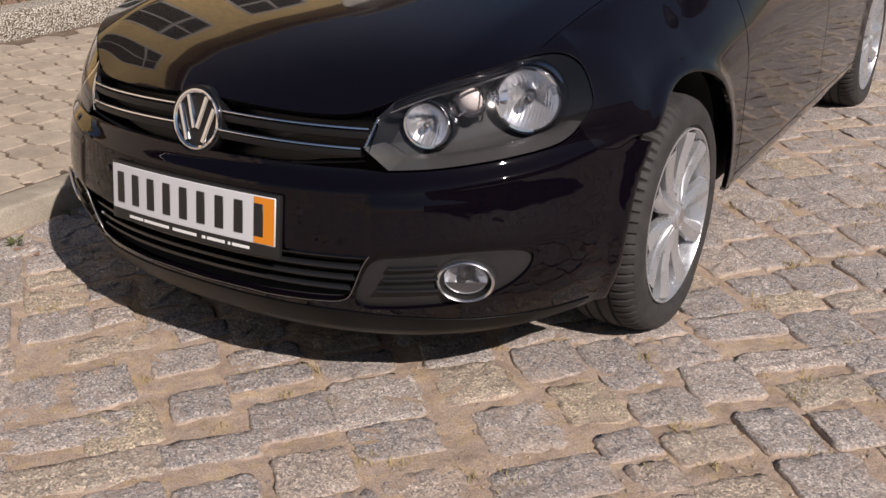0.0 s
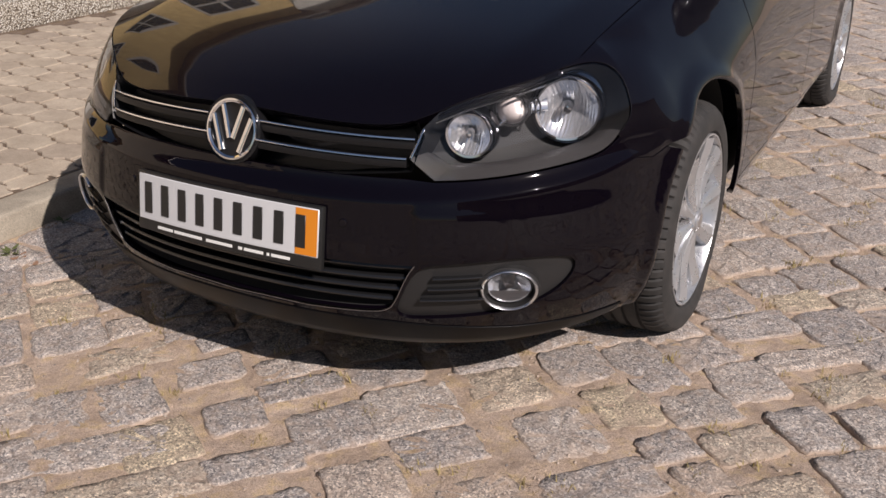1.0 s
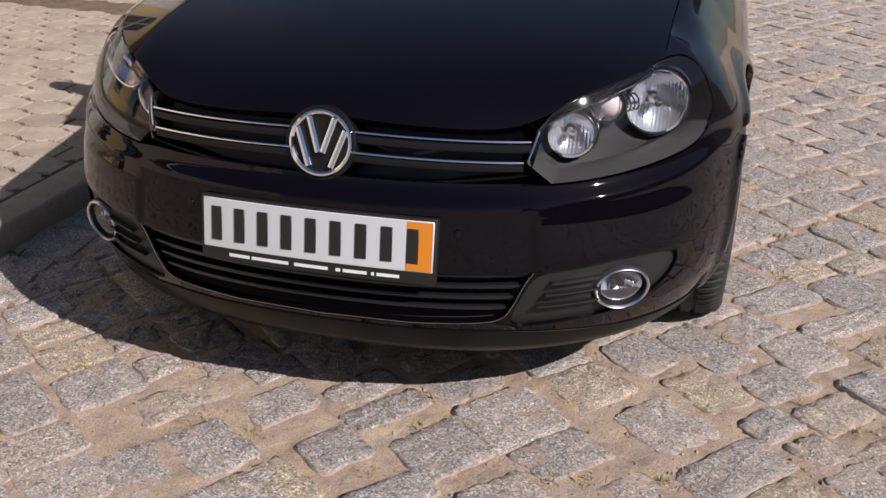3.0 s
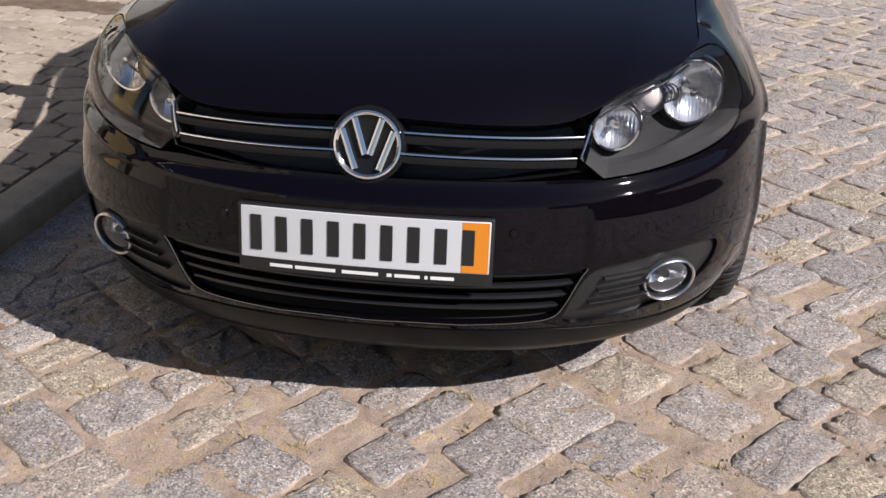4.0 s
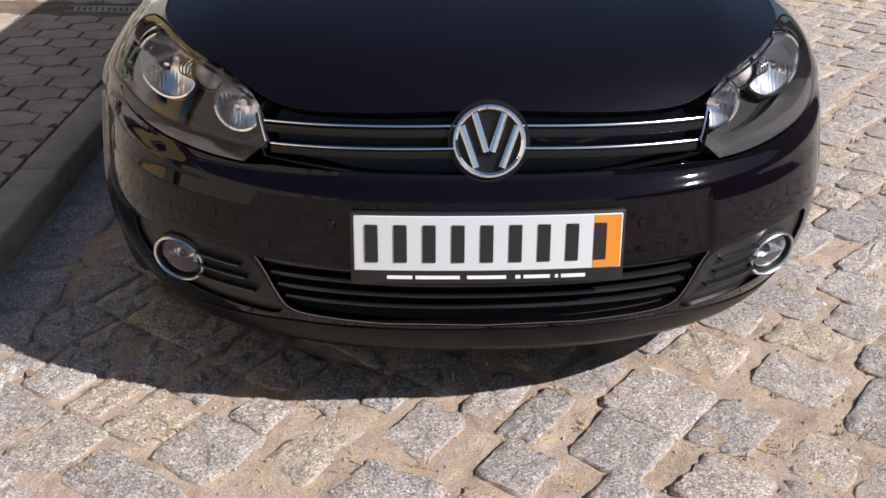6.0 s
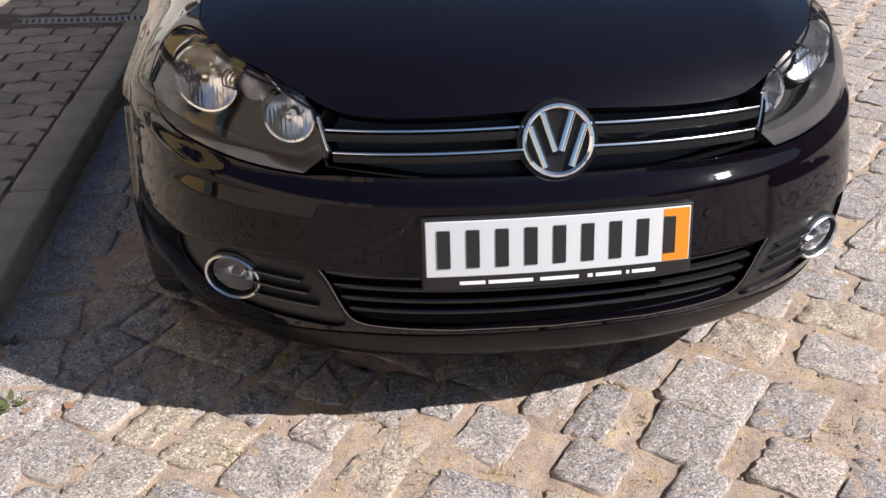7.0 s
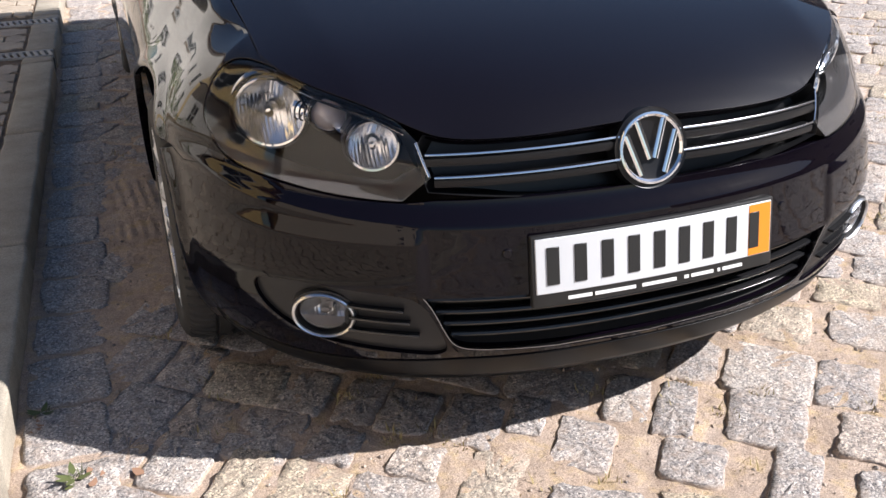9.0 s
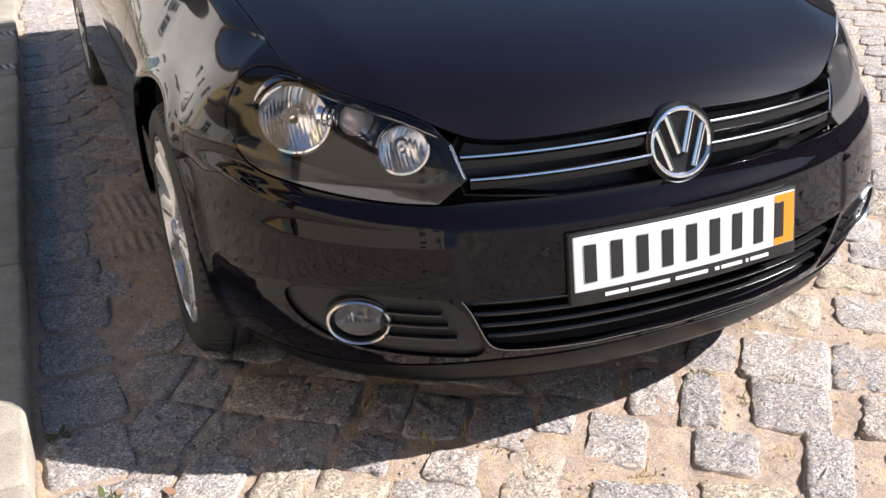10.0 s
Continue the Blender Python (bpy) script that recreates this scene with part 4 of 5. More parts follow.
for y in (AXLE_F, AXLE_R):
    for sign in (1, -1):
        m = Matrix.Translation((sign * 0.872, y - 0.004, WHEEL_Z)) @ Matrix.Rotation(radians(90) * sign, 4, "Y") @ Matrix.Rotation(0.35 + (math.pi if sign < 0 else 0.0), 4, "Z")
        if not first:
            first["wheel"] = part("wheel", lathe([(0.2345, -0.005), (0.2335, 0.0025), (0.2295, 0.003), (0.226, -0.002), (0.222, -0.022), (0.214, -0.05), (0.214, -0.19), (0.232, -0.195)], None, 72), ALLOY, car, "silver alloy wheel with ten broad spokes")
            first["tyre"] = part("tyre", tyre_mesh(), RUBBER, first["wheel"], "low black tyre with a worn tread")
            first["wheel_spoke"] = part("wheel_spoke", spoke_mesh(), ALLOY, first["wheel"])
            first["hub_cap"] = part("hub_cap", lathe([(0.0, 0.006), (0.022, 0.0055), (0.0275, 0.003), (0.029, -0.002), (0.038, -0.008), (0.042, -0.03)], None, 40), ALLOY, first["wheel"])
            first["cap_disc"] = part("cap_disc", lathe([(0.0, 0.0075), (0.020, 0.007), (0.021, 0.004)], None, 32), SATIN_RING, first["wheel"])
            first["wheel_bolt"] = part("wheel_bolt", lathe([(0.0, -0.012), (0.0085, -0.012), (0.0095, -0.03)], None, 6), STEEL, first["wheel"])
            first["brake_disc"] = part("brake_disc", lathe([(0.06, -0.075), (0.145, -0.075), (0.145, -0.098), (0.06, -0.098)], None, 48, closed=True), STEEL, first["wheel"], "worn steel brake disc")
            wheel = first["wheel"]
            wheel.matrix_basis = m
        else:
            wheel = shared("wheel", first["wheel"].data, car, m)
            wheel["label"] = first["wheel"]["label"]
            for key in ("tyre", "hub_cap", "cap_disc", "brake_disc", "wheel_spoke"):
                ob = shared(key, first[key].data, wheel, Matrix())
                if "label" in first[key]:
                    ob["label"] = first[key]["label"]
        for i in range(1, 10):
            off = radians(36 * i + (2.5 if i % 2 else 0))
            shared("wheel_spoke", first["wheel_spoke"].data, wheel, Matrix.Rotation(off, 4, "Z"))
        for i in range(5):
            q = Matrix.Rotation(radians(72 * i + 19), 4, "Z") @ Matrix.Translation((0.056, 0, 0))
            if i == 0 and wheel is first["wheel"]:
                first["wheel_bolt"].matrix_basis = q
            elif i or wheel is not first["wheel"]:
                shared("wheel_bolt", first["wheel_bolt"].data, wheel, q)


# ---- ground, road, pavement: materials ----
def granite(name, source):
    """Worn grey granite, speckled; each stone with its own tint. source: the socket's name that varies from stone to stone."""
    m = material(name, (0.35, 0.33, 0.32), 0.75)
    w = place_of(m)
    if source == "object":
        rnd = m.node_tree.nodes.new("ShaderNodeObjectInfo").outputs["Random"]
    else:
        rnd = m.node_tree.nodes.new("ShaderNodeNewGeometry").outputs["Random Per Island"]
    tint = ramp(m, rnd, [(0.0, (0.315, 0.297, 0.290)), (0.3, (0.367, 0.344, 0.331)), (0.55, (0.423, 0.393, 0.369)), (0.75, (0.348, 0.329, 0.320)), (0.85, (0.45, 0.39, 0.29)), (0.93, (0.41, 0.36, 0.32)), (1.0, (0.432, 0.404, 0.381))])
    big = noise_of(m, w, 14.0, 5.0)
    c = mixed(m, "MULTIPLY", tint, ramp(m, big, [(0.3, (0.80, 0.79, 0.78)), (0.7, (1.14, 1.12, 1.09))]), 1.0)
    grain = noise_of(m, w, 240.0, 4.0, 0.8)
    c = mixed(m, "MULTIPLY", c, ramp(m, grain, [(0.36, (0.40, 0.40, 0.42)), (0.5, (0.96, 0.96, 0.97)), (0.64, (1.75, 1.73, 1.70))]), 0.75)
    # crystals: black mica, grey quartz, white feldspar; the whitest also paint in sun glints
    v = node(m, "ShaderNodeTexVoronoi", Scale=225.0)
    wire(m, w, v.inputs["Vector"])
    kinds = node(m, "ShaderNodeSeparateXYZ")
    wire(m, v.outputs["Color"], kinds.inputs[0])
    c = mixed(m, "MULTIPLY", c, ramp(m, kinds.outputs["X"], [(0.10, (0.34, 0.34, 0.37)), (0.24, (0.80, 0.80, 0.82)), (0.66, (1.02, 1.01, 1.0)), (0.84, (1.8, 1.76, 1.69))]), 0.85)
    dirt = noise_of(m, w, 30.0, 6.0, 0.7)
    c = mixed(m, "MIX", c, (0.41, 0.31, 0.24), ramp(m, dirt, [(0.46, (0.0,) * 3), (0.72, (0.75,) * 3)]))
    # sand lies on the stones' low rims and in their hollows
    low = node(m, "ShaderNodeSeparateXYZ")
    wire(m, w, low.inputs[0])
    level = m.node_tree.nodes.new("ShaderNodeMath")
    level.operation = "MULTIPLY_ADD"
    level.inputs[1].default_value = 0.016
    wire(m, dirt, level.inputs[0])
    wire(m, low.outputs["Z"], level.inputs[2])
    c = mixed(m, "MIX", c, (0.50, 0.385, 0.30), ramp(m, level.outputs[0], [(0.0015, (0.95,) * 3), (0.0080, (0.0,) * 3)]))
    wire(m, c, shader(m)["Base Color"])
    chisel = noise_of(m, w, 22.0, 3.0, 0.6)
    lumps = noise_of(m, w, 60.0, 5.0, 0.7)
    n = bump(m, chisel, 0.6, 0.010)
    n = bump(m, lumps, 0.75, 0.007, n)
    n = bump(m, kinds.outputs["X"], 0.4, 0.0008, n)
    n = bump(m, grain, 0.9, 0.0024, n)
    wire(m, n, shader(m)["Normal"])
    wire(m, ramp(m, grain, [(0.3, (0.55,) * 3), (0.7, (0.85,) * 3)]), shader(m)["Roughness"])
    return m


SETT_ONE, SETT_MANY = granite("granite_sett", "object"), granite("granite_setts_beyond", "island")


def sandy(name, base, dark, light):
    m = material(name, base, 0.95)
    w = place_of(m)
    c = ramp(m, noise_of(m, w, 9.0, 6.0, 0.65), [(0.3, dark), (0.5, base), (0.72, light)])
    # patches of yellower sand and of grey grit
    c = mixed(m, "MULTIPLY", c, ramp(m, noise_of(m, w, 21.0, 4.0, 0.6), [(0.36, (0.86, 0.87, 0.90)), (0.52, (1.0, 1.0, 1.0)), (0.66, (1.05, 1.03, 0.84))]), 1.0)
    grain = noise_of(m, w, 300.0, 4.0, 0.85)
    c = mixed(m, "MULTIPLY", c, ramp(m, grain, [(0.33, (0.45, 0.42, 0.4)), (0.5, (1.0, 1.0, 1.0)), (0.68, (1.5, 1.47, 1.42))]), 0.9)
    v = node(m, "ShaderNodeTexVoronoi", Scale=70.0)
    wire(m, w, v.inputs["Vector"])
    c = mixed(m, "MIX", c, (0.34, 0.27, 0.22), ramp(m, v.outputs["Distance"], [(0.0, (0.8,) * 3), (0.16, (0.0,) * 3)]))
    wire(m, c, shader(m)["Base Color"])
    n = bump(m, noise_of(m, w, 45.0, 6.0, 0.75), 0.9, 0.016)
    wire(m, bump(m, grain, 0.7, 0.003, n), shader(m)["Normal"])
    return m


SAND = sandy("joint_sand", (0.505, 0.386, 0.297), (0.36, 0.268, 0.200), (0.57, 0.452, 0.366))


def concrete(name, tints, speck=260.0, source="object"):
    m = material(name, tints[0], 0.88)
    w = place_of(m)
    rnd = m.node_tree.nodes.new("ShaderNodeObjectInfo").outputs["Random"] if source == "object" else m.node_tree.nodes.new("ShaderNodeNewGeometry").outputs["Random Per Island"]
    c = ramp(m, rnd, [(i / (len(tints) - 1), t) for i, t in enumerate(tints)])
    c = mixed(m, "MULTIPLY", c, ramp(m, noise_of(m, w, 7.0, 6.0, 0.7), [(0.3, (0.72, 0.70, 0.68)), (0.7, (1.15, 1.14, 1.12))]), 1.0)
    grain = noise_of(m, w, speck, 3.0, 0.75)
    c = mixed(m, "MULTIPLY", c, ramp(m, grain, [(0.35, (0.6, 0.6, 0.6)), (0.5, (1.0, 1.0, 1.0)), (0.68, (1.45, 1.43, 1.4))]), 0.6)
    wire(m, c, shader(m)["Base Color"])
    n = bump(m, noise_of(m, w, 40.0, 5.0, 0.65), 0.35, 0.004)
    wire(m, bump(m, grain, 0.4, 0.0012, n), shader(m)["Normal"])
    return m


KERB_MAT = concrete("kerb_granite", [(0.285, 0.255, 0.21), (0.33, 0.295, 0.24), (0.30, 0.27, 0.225)], 220.0)
PAVER_TINTS = [(0.37, 0.31, 0.245), (0.42, 0.36, 0.29), (0.34, 0.285, 0.23), (0.40, 0.335, 0.265)]
PAVER_ONE, PAVER_MANY = concrete("paver_concrete", PAVER_TINTS), concrete("paver_concrete_beyond", PAVER_TINTS, 260.0, "island")
GRATE = concrete("drain_concrete", [(0.36, 0.35, 0.33), (0.40, 0.39, 0.37)])
PEBBLE = material("pebble_dash", (0.5, 0.46, 0.4), 0.9)
w = place_of(PEBBLE)
v = node(PEBBLE, "ShaderNodeTexVoronoi", Scale=95.0)
wire(PEBBLE, w, v.inputs["Vector"])
wire(PEBBLE, mixed(PEBBLE, "MULTIPLY", ramp(PEBBLE, v.outputs["Distance"], [(0.2, (1.0, 0.98, 0.94)), (0.75, (0.22, 0.19, 0.16))]), ramp(PEBBLE, v.outputs["Color"], [(0.1, (0.35, 0.30, 0.24)), (0.5, (0.66, 0.62, 0.55)), (0.9, (0.9, 0.88, 0.84))]), 1.0), shader(PEBBLE)["Base Color"])
wire(PEBBLE, bump(PEBBLE, v.outputs["Distance"], 1.0, -0.012), shader(PEBBLE)["Normal"])
SOIL = sandy("bare_soil", (0.30, 0.19, 0.14), (0.20, 0.12, 0.08), (0.38, 0.27, 0.20))

JOINT_SOIL = sandy("paver_joint_soil", (0.17, 0.12, 0.085), (0.11, 0.08, 0.055), (0.25, 0.19, 0.14))

# ---- ground sheet ----
rng = random.Random(7)


def spaced(fine0, fine1, step, far):
    mid = list(np.arange(fine0, fine1 + step / 2, step))
    out = [fine1 + step * 1.35 ** k for k in range(1, 40) if fine1 + step * 1.35 ** k < far]
    inn = [fine0 - step * 1.35 ** k for k in range(1, 40) if fine0 - step * 1.35 ** k > -far]
    return inn[::-1] + mid + out


def sheet(name, xs, ys, height, mat):
    verts = [(x, y, height(x, y)) for y in ys for x in xs]
    n = len(xs)
    faces = [(j * n + i, j * n + i + 1, (j + 1) * n + i + 1, (j + 1) * n + i) for j in range(len(ys) - 1) for i in range(n - 1)]
    me = bpy.data.meshes.new(name)
    me.from_pydata(verts, [], faces)
    me.polygons.foreach_set("use_smooth", [True] * len(faces))
    me.materials.append(mat)
    return new(name, me)


def sand_z(x, y):
    if x < -1.3:
        return -0.05
    near = max(0.0, 1 - max(abs(x - 0.8), abs(y - 0.6)) / 9.0)
    drift = 0.019 * math.exp(-((x + 0.92) / 0.12) ** 2 - ((y - 1.55) / 0.50) ** 2)
    # a tyre has printed its grooves into the drift
    if -1.02 < x < -0.80 and drift > 0.004:
        drift += 0.0035 * math.sin((x + 0.06 * (y - 1.6)) * 2 * math.pi / 0.034) * (ease(1.62, 1.70, y) * (1 - ease(1.86, 1.95, y)) + ease(1.38, 1.43, y) * (1 - ease(1.50, 1.56, y)))
    rough = 0.006 * noise.noise(Vector((x * 4.5, y * 4.5, 0.3))) + 0.008 * noise.noise(Vector((x * 13, y * 13, 4.0))) + 0.0045 * noise.noise(Vector((x * 31, y * 31, 8.0)))
    return -0.0044 - 0.0030 * ease(0.6, 1.3, x) + drift + near * rough * (1 - min(1.0, drift / 0.02))


road = tagged(sheet("road", sorted(spaced(-1.4, 2.6, 0.018, 1200.0) + [x + 0.009 for x in np.arange(-1.022, -0.80, 0.018)]), spaced(-1.0, 2.6, 0.018, 1200.0), sand_z, SAND), "cobbled road of worn granite setts with sandy joints", "road", kind="structure")


# ---- setts ----
def sett_mesh(k, plain=False):
    """One worn sett, about a unit wide and deep: an uneven outline, broken edges and a slightly domed top."""
    r = random.Random(100 + k)
    bm = bmesh.new()
    n = 12 if plain else 32
    corners = [(sx_ * 0.5 + r.uniform(-0.075, 0.03) * sx_, sy_ * 0.5 + r.uniform(-0.08, 0.035) * sy_) for sx_, sy_ in ((-1, -1), (1, -1), (1, 1), (-1, 1))]
    outline_pts = []
    for k4 in range(4):
        (xa, ya), (xb, yb) = corners[k4], corners[(k4 + 1) % 4]
        bow = r.uniform(-0.02, 0.045)
        for t in ((0.05, 0.40, 0.82) if plain else (0.055, 0.14, 0.25, 0.38, 0.52, 0.66, 0.79, 0.90)):
            nx, ny = yb - ya, xa - xb
            o = bow * 4 * t * (1 - t) + r.uniform(-0.024, 0.018)
            outline_pts.append((xa + (xb - xa) * t + nx * o, ya + (yb - ya) * t + ny * o))
    sx, sy = r.uniform(-0.04, 0.04), r.uniform(-0.04, 0.04)
    rings = []
    for share, z in (((1.0, -0.03), (0.965, 0.0025)) if plain else ((1.0, -0.07), (1.006, -0.012), (0.978, -0.0030), (0.925, -0.0004), (0.62, 0.0006), (0.30, 0.0010))):
        ring = []
        for x, y in outline_pts:
            x, y = x + sx * y, y + sy * x
            chip = share + (r.uniform(-0.030, 0.014) if 0.9 < share < 1.0 else 0)
            ring.append(bm.verts.new((x * chip, y * chip, z + (r.uniform(-0.0042, 0.0028) if share < 1.0 else r.uniform(-0.003, 0.003) * (z > -0.05)))))
        rings.append(ring)
    top = bm.verts.new((0, 0, (0.004 if plain else 0.0016) + r.uniform(-0.002, 0.002)))
    for a, b in zip(rings, rings[1:]):
        for i in range(n):
            bm.faces.new((a[i], a[(i + 1) % n], b[(i + 1) % n], b[i]))
    for i in range(n):
        bm.faces.new((rings[-1][i], rings[-1][(i + 1) % n], top))
    bmesh.ops.recalc_face_normals(bm, faces=bm.faces)
    me = bpy.data.meshes.new("sett")
    bm.to_mesh(me)
    bm.free()
    me.polygons.foreach_set("use_smooth", [True] * len(me.polygons))
    me.set_sharp_from_angle(angle=radians(50))
    return me


SETT_MESHES = [sett_mesh(k) for k in range(48)]
FAR_MESHES = [sett_mesh(k, True) for k in range(48)]
COURSE = radians(-38)
setts = []
ca, sa = math.cos(COURSE), math.sin(COURSE)


def lay(p, q, along, across, turn=None):
    """One sett of a course: p metres along it, q across; its own sizes and turn."""
    x, y = p * ca - q * sa, p * sa + q * ca
    if turn is None:
        turn = -3.0 - 5.5 * (min(1.4, max(-0.8, x)) - 0.3) + rng.uniform(-4, 4)
    if -1.06 < x < 13.0 and -11.0 < y < 15.0:
        setts.append((x, y, COURSE + radians(turn) + (math.pi if rng.random() < 0.5 else 0), along * 1.14, across * 1.12, rng.uniform(-0.0012, 0.0036), rng.uniform(-0.9, 0.9), rng.uniform(-0.9, 0.9), rng.randrange(48)))


def course(q, *stones):
    """A course at q: the stones whose sizes stand out (along it: place, length; across it: shift, depth), then the run of it on both ends."""
    for p, along, shift, across in stones:
        lay(p, q + shift, along, across)
    p0, p1 = (min(t[0] - t[1] / 2 for t in stones), max(t[0] + t[1] / 2 for t in stones)) if stones else (0.0, 0.0)
    for way, p, end in ((1, p1, 26.0), (-1, p0, -26.0)):
        p += way * rng.uniform(0.015, 0.035)
        while (end - p) * way > 0:
            along = rng.choice((rng.uniform(0.09, 0.13), rng.uniform(0.12, 0.17), rng.uniform(0.15, 0.20)))
            across = rng.choice((rng.uniform(0.15, 0.18), rng.uniform(0.165, 0.19)))
            lay(p + way * along / 2, q + rng.uniform(-0.012, 0.012), along, across)
            p += way * (along + rng.choice((rng.uniform(0.008, 0.02), rng.uniform(0.018, 0.042))))


course(-0.560, (-0.480, 0.250, 0.0, 0.130))
course(-0.380, (-0.435, 0.168, 0.0, 0.185), (-0.045, 0.190, -0.045, 0.125), (0.142, 0.105, 0.025, 0.270), (0.310, 0.105, 0.025, 0.250))
course(-0.235, (-0.620, 0.110, 0.010, 0.120), (-0.430, 0.100, 0.010, 0.110), (-0.260, 0.115, -0.010, 0.205), (-0.037, 0.175, -0.035, 0.145))
course(-0.060, (-0.245, 0.080, 0.060, 0.130), (-0.107, 0.120, -0.005, 0.180), (0.125, 0.125, 0.010, 0.140), (0.328, 0.090, 0.010, 0.215), (0.492, 0.085, 0.0, 0.165))
course(0.145, (0.065, 0.085, -0.015, 0.200), (0.265, 0.160, 0.0, 0.185), (0.490, 0.150, 0.0, 0.165))
course(0.345, (0.255, 0.185, 0.005, 0.215), (0.432, 0.130, -0.005, 0.195), (0.627, 0.120, 0.005, 0.165))
course(0.590, (0.275, 0.155, 0.0, 0.180), (0.500, 0.180, 0.020, 0.165), (0.695, 0.130, 0.015, 0.270))
course(0.810, (0.239, 0.155, 0.0, 0.165), (0.455, 0.165, 0.0, 0.155), (0.635, 0.100, 0.0, 0.135), (0.762, 0.100, 0.0, 0.105))
course(0.970, (0.320, 0.215, -0.010, 0.140), (0.535, 0.125, 0.0, 0.155), (0.695, 0.110, 0.005, 0.165), (0.868, 0.095, -0.035, 0.170))
course(1.145, (0.325, 0.135, -0.010, 0.175), (0.485, 0.160, 0.015, 0.170), (0.715, 0.165, 0.005, 0.135))
course(1.370, (0.262, 0.120, -0.010, 0.240), (0.465, 0.085, 0.010, 0.250), (0.617, 0.100, 0.010, 0.245), (0.765, 0.135, -0.070, 0.130))
q = 1.575
while q < 30.0:
    course(q)
    q += rng.uniform(0.180, 0.205)
q = -0.755
while q > -24.0:
    course(q)
    q -= rng.uniform(0.180, 0.205)
# the gutter course along the kerb
y = -11.0
while y < 15.0:
    length = rng.uniform(0.17, 0.26)
    setts.append((-1.155 + 0.0297 * (y - 0.8) + rng.uniform(-0.008, 0.008), y + length / 2, rng.uniform(-0.04, 0.04) + radians(88.3), length, rng.uniform(0.175, 0.20), rng.uniform(0.001, 0.007), rng.uniform(-1, 1), rng.uniform(-1, 1), rng.randrange(48)))
    y += length + rng.uniform(0.008, 0.02)


def sett_pose(s):
    x, y, a, length, depth, z, tx, ty, k = s
    return pose(x, y, z, tx, ty, math.degrees(a)) @ Matrix.Diagonal((length, depth, 1, 1))


def near_stretch(s):
    """The setts that lie in front of the car and beside it."""
    return -0.3 < s[0] < 2.0 and -0.85 < s[1] < 1.05 or -1.3 < s[0] <= -0.3 and -0.2 < s[1] < 1.3


near = [s for s in setts if near_stretch(s)][:300]
chosen = set(near)


def joined(name, items, meshes, mat, parent=None):
    """Many pieces in one mesh; items: (pose, mesh number)."""
    verts, faces = [], []
    base = [([v.co.copy() for v in me.vertices], [tuple(f.vertices) for f in me.polygons]) for me in meshes]
    for m, k in items:
        o = len(verts)
        vs, fs = base[k]
        verts += [tuple(m @ c) for c in vs]
        faces += [tuple(i + o for i in f) for f in fs]
    me = bpy.data.meshes.new(name)
    me.from_pydata(verts, [], faces)
    me.polygons.foreach_set("use_smooth", [True] * len(faces))
    me.set_sharp_from_angle(angle=radians(50))
    me.materials.append(mat)
    ob = new(name, me)
    ob.parent = parent
    return ob


def far_stretch(s):
    return s[0] > 4.6 or s[1] < -2.6 or s[1] > 6.5


rest = joined("setts", [(sett_pose(s), s[8]) for s in setts if s not in chosen and not far_stretch(s)], SETT_MESHES, SETT_MANY, road)
tagged(rest, kind="stuff")
rest = joined("setts", [(sett_pose(s), s[8]) for s in setts if far_stretch(s)], FAR_MESHES, SETT_MANY, road)
tagged(rest, kind="stuff")

# ---- kerb ----
STREET = Matrix.Translation((-1.27, 0.8, 0)) @ Matrix.Rotation(radians(-1.7), 4, "Z") @ Matrix.Translation((1.255, -0.8, 0))
kerb = tagged(new("kerb"), "low kerb of worn granite blocks beside the cobbles", "kerb", kind="structure")
kerb.matrix_basis = STREET
KX0, KX1, KZ = -1.395, -1.255, 0.090
DRAINS = (3.55, 4.26)
y = -11.04
while y < 15:
    y1 = y + 1.03
    cuts = [d for d in DRAINS if y < d < y1]
    spans, a = [], y + 0.004
    for d in cuts:
        spans.append((a, d - 0.065))
        a = d + 0.065
    spans.append((a, y1 - 0.004))
    for a, b in spans:
        bm = bmesh.new()
        box_bm(KX0 + rng.uniform(-0.003, 0.003), KX1 + rng.uniform(-0.004, 0.004), a, b, -0.10, KZ + rng.uniform(-0.003, 0.003), 0.012, 3, bm)
        bmesh.ops.subdivide_edges(bm, edges=[e for e in bm.edges if abs(e.verts[0].co.y - e.verts[1].co.y) > 0.2], cuts=12)
        for vert in bm.verts:
            vert.co += Vector((noise.noise(vert.co * 9), 0, noise.noise(vert.co * 11 + Vector((5, 0, 0))))) * 0.006
        part("kerbstone", bm, KERB_MAT, kerb)
    y = y1


# ---- pavement of wavy concrete pavers ----
def rise(x):
    """The pavement climbs a little away from the kerb."""
    return 0.088 + 0.02 * max(0.0, -1.4 - x)


pavement = tagged(sheet("pavement", list(np.arange(-3.75, -1.38, 0.1)) + [-1.38], list(np.arange(-11.0, 15.1, 0.5)), lambda x, y: rise(x) - 0.007, JOINT_SOIL), "pavement of interlocking wavy concrete pavers", "pavement", kind="structure")
pavement.matrix_basis = STREET
PL, PW = 0.205, 0.150


def wave(u):
    """The zigzag of a paver's long side; u in paver lengths."""
    return 0.013 * max(-1.0, min(1.0, 2.2 * math.cos(2 * math.pi * u)))


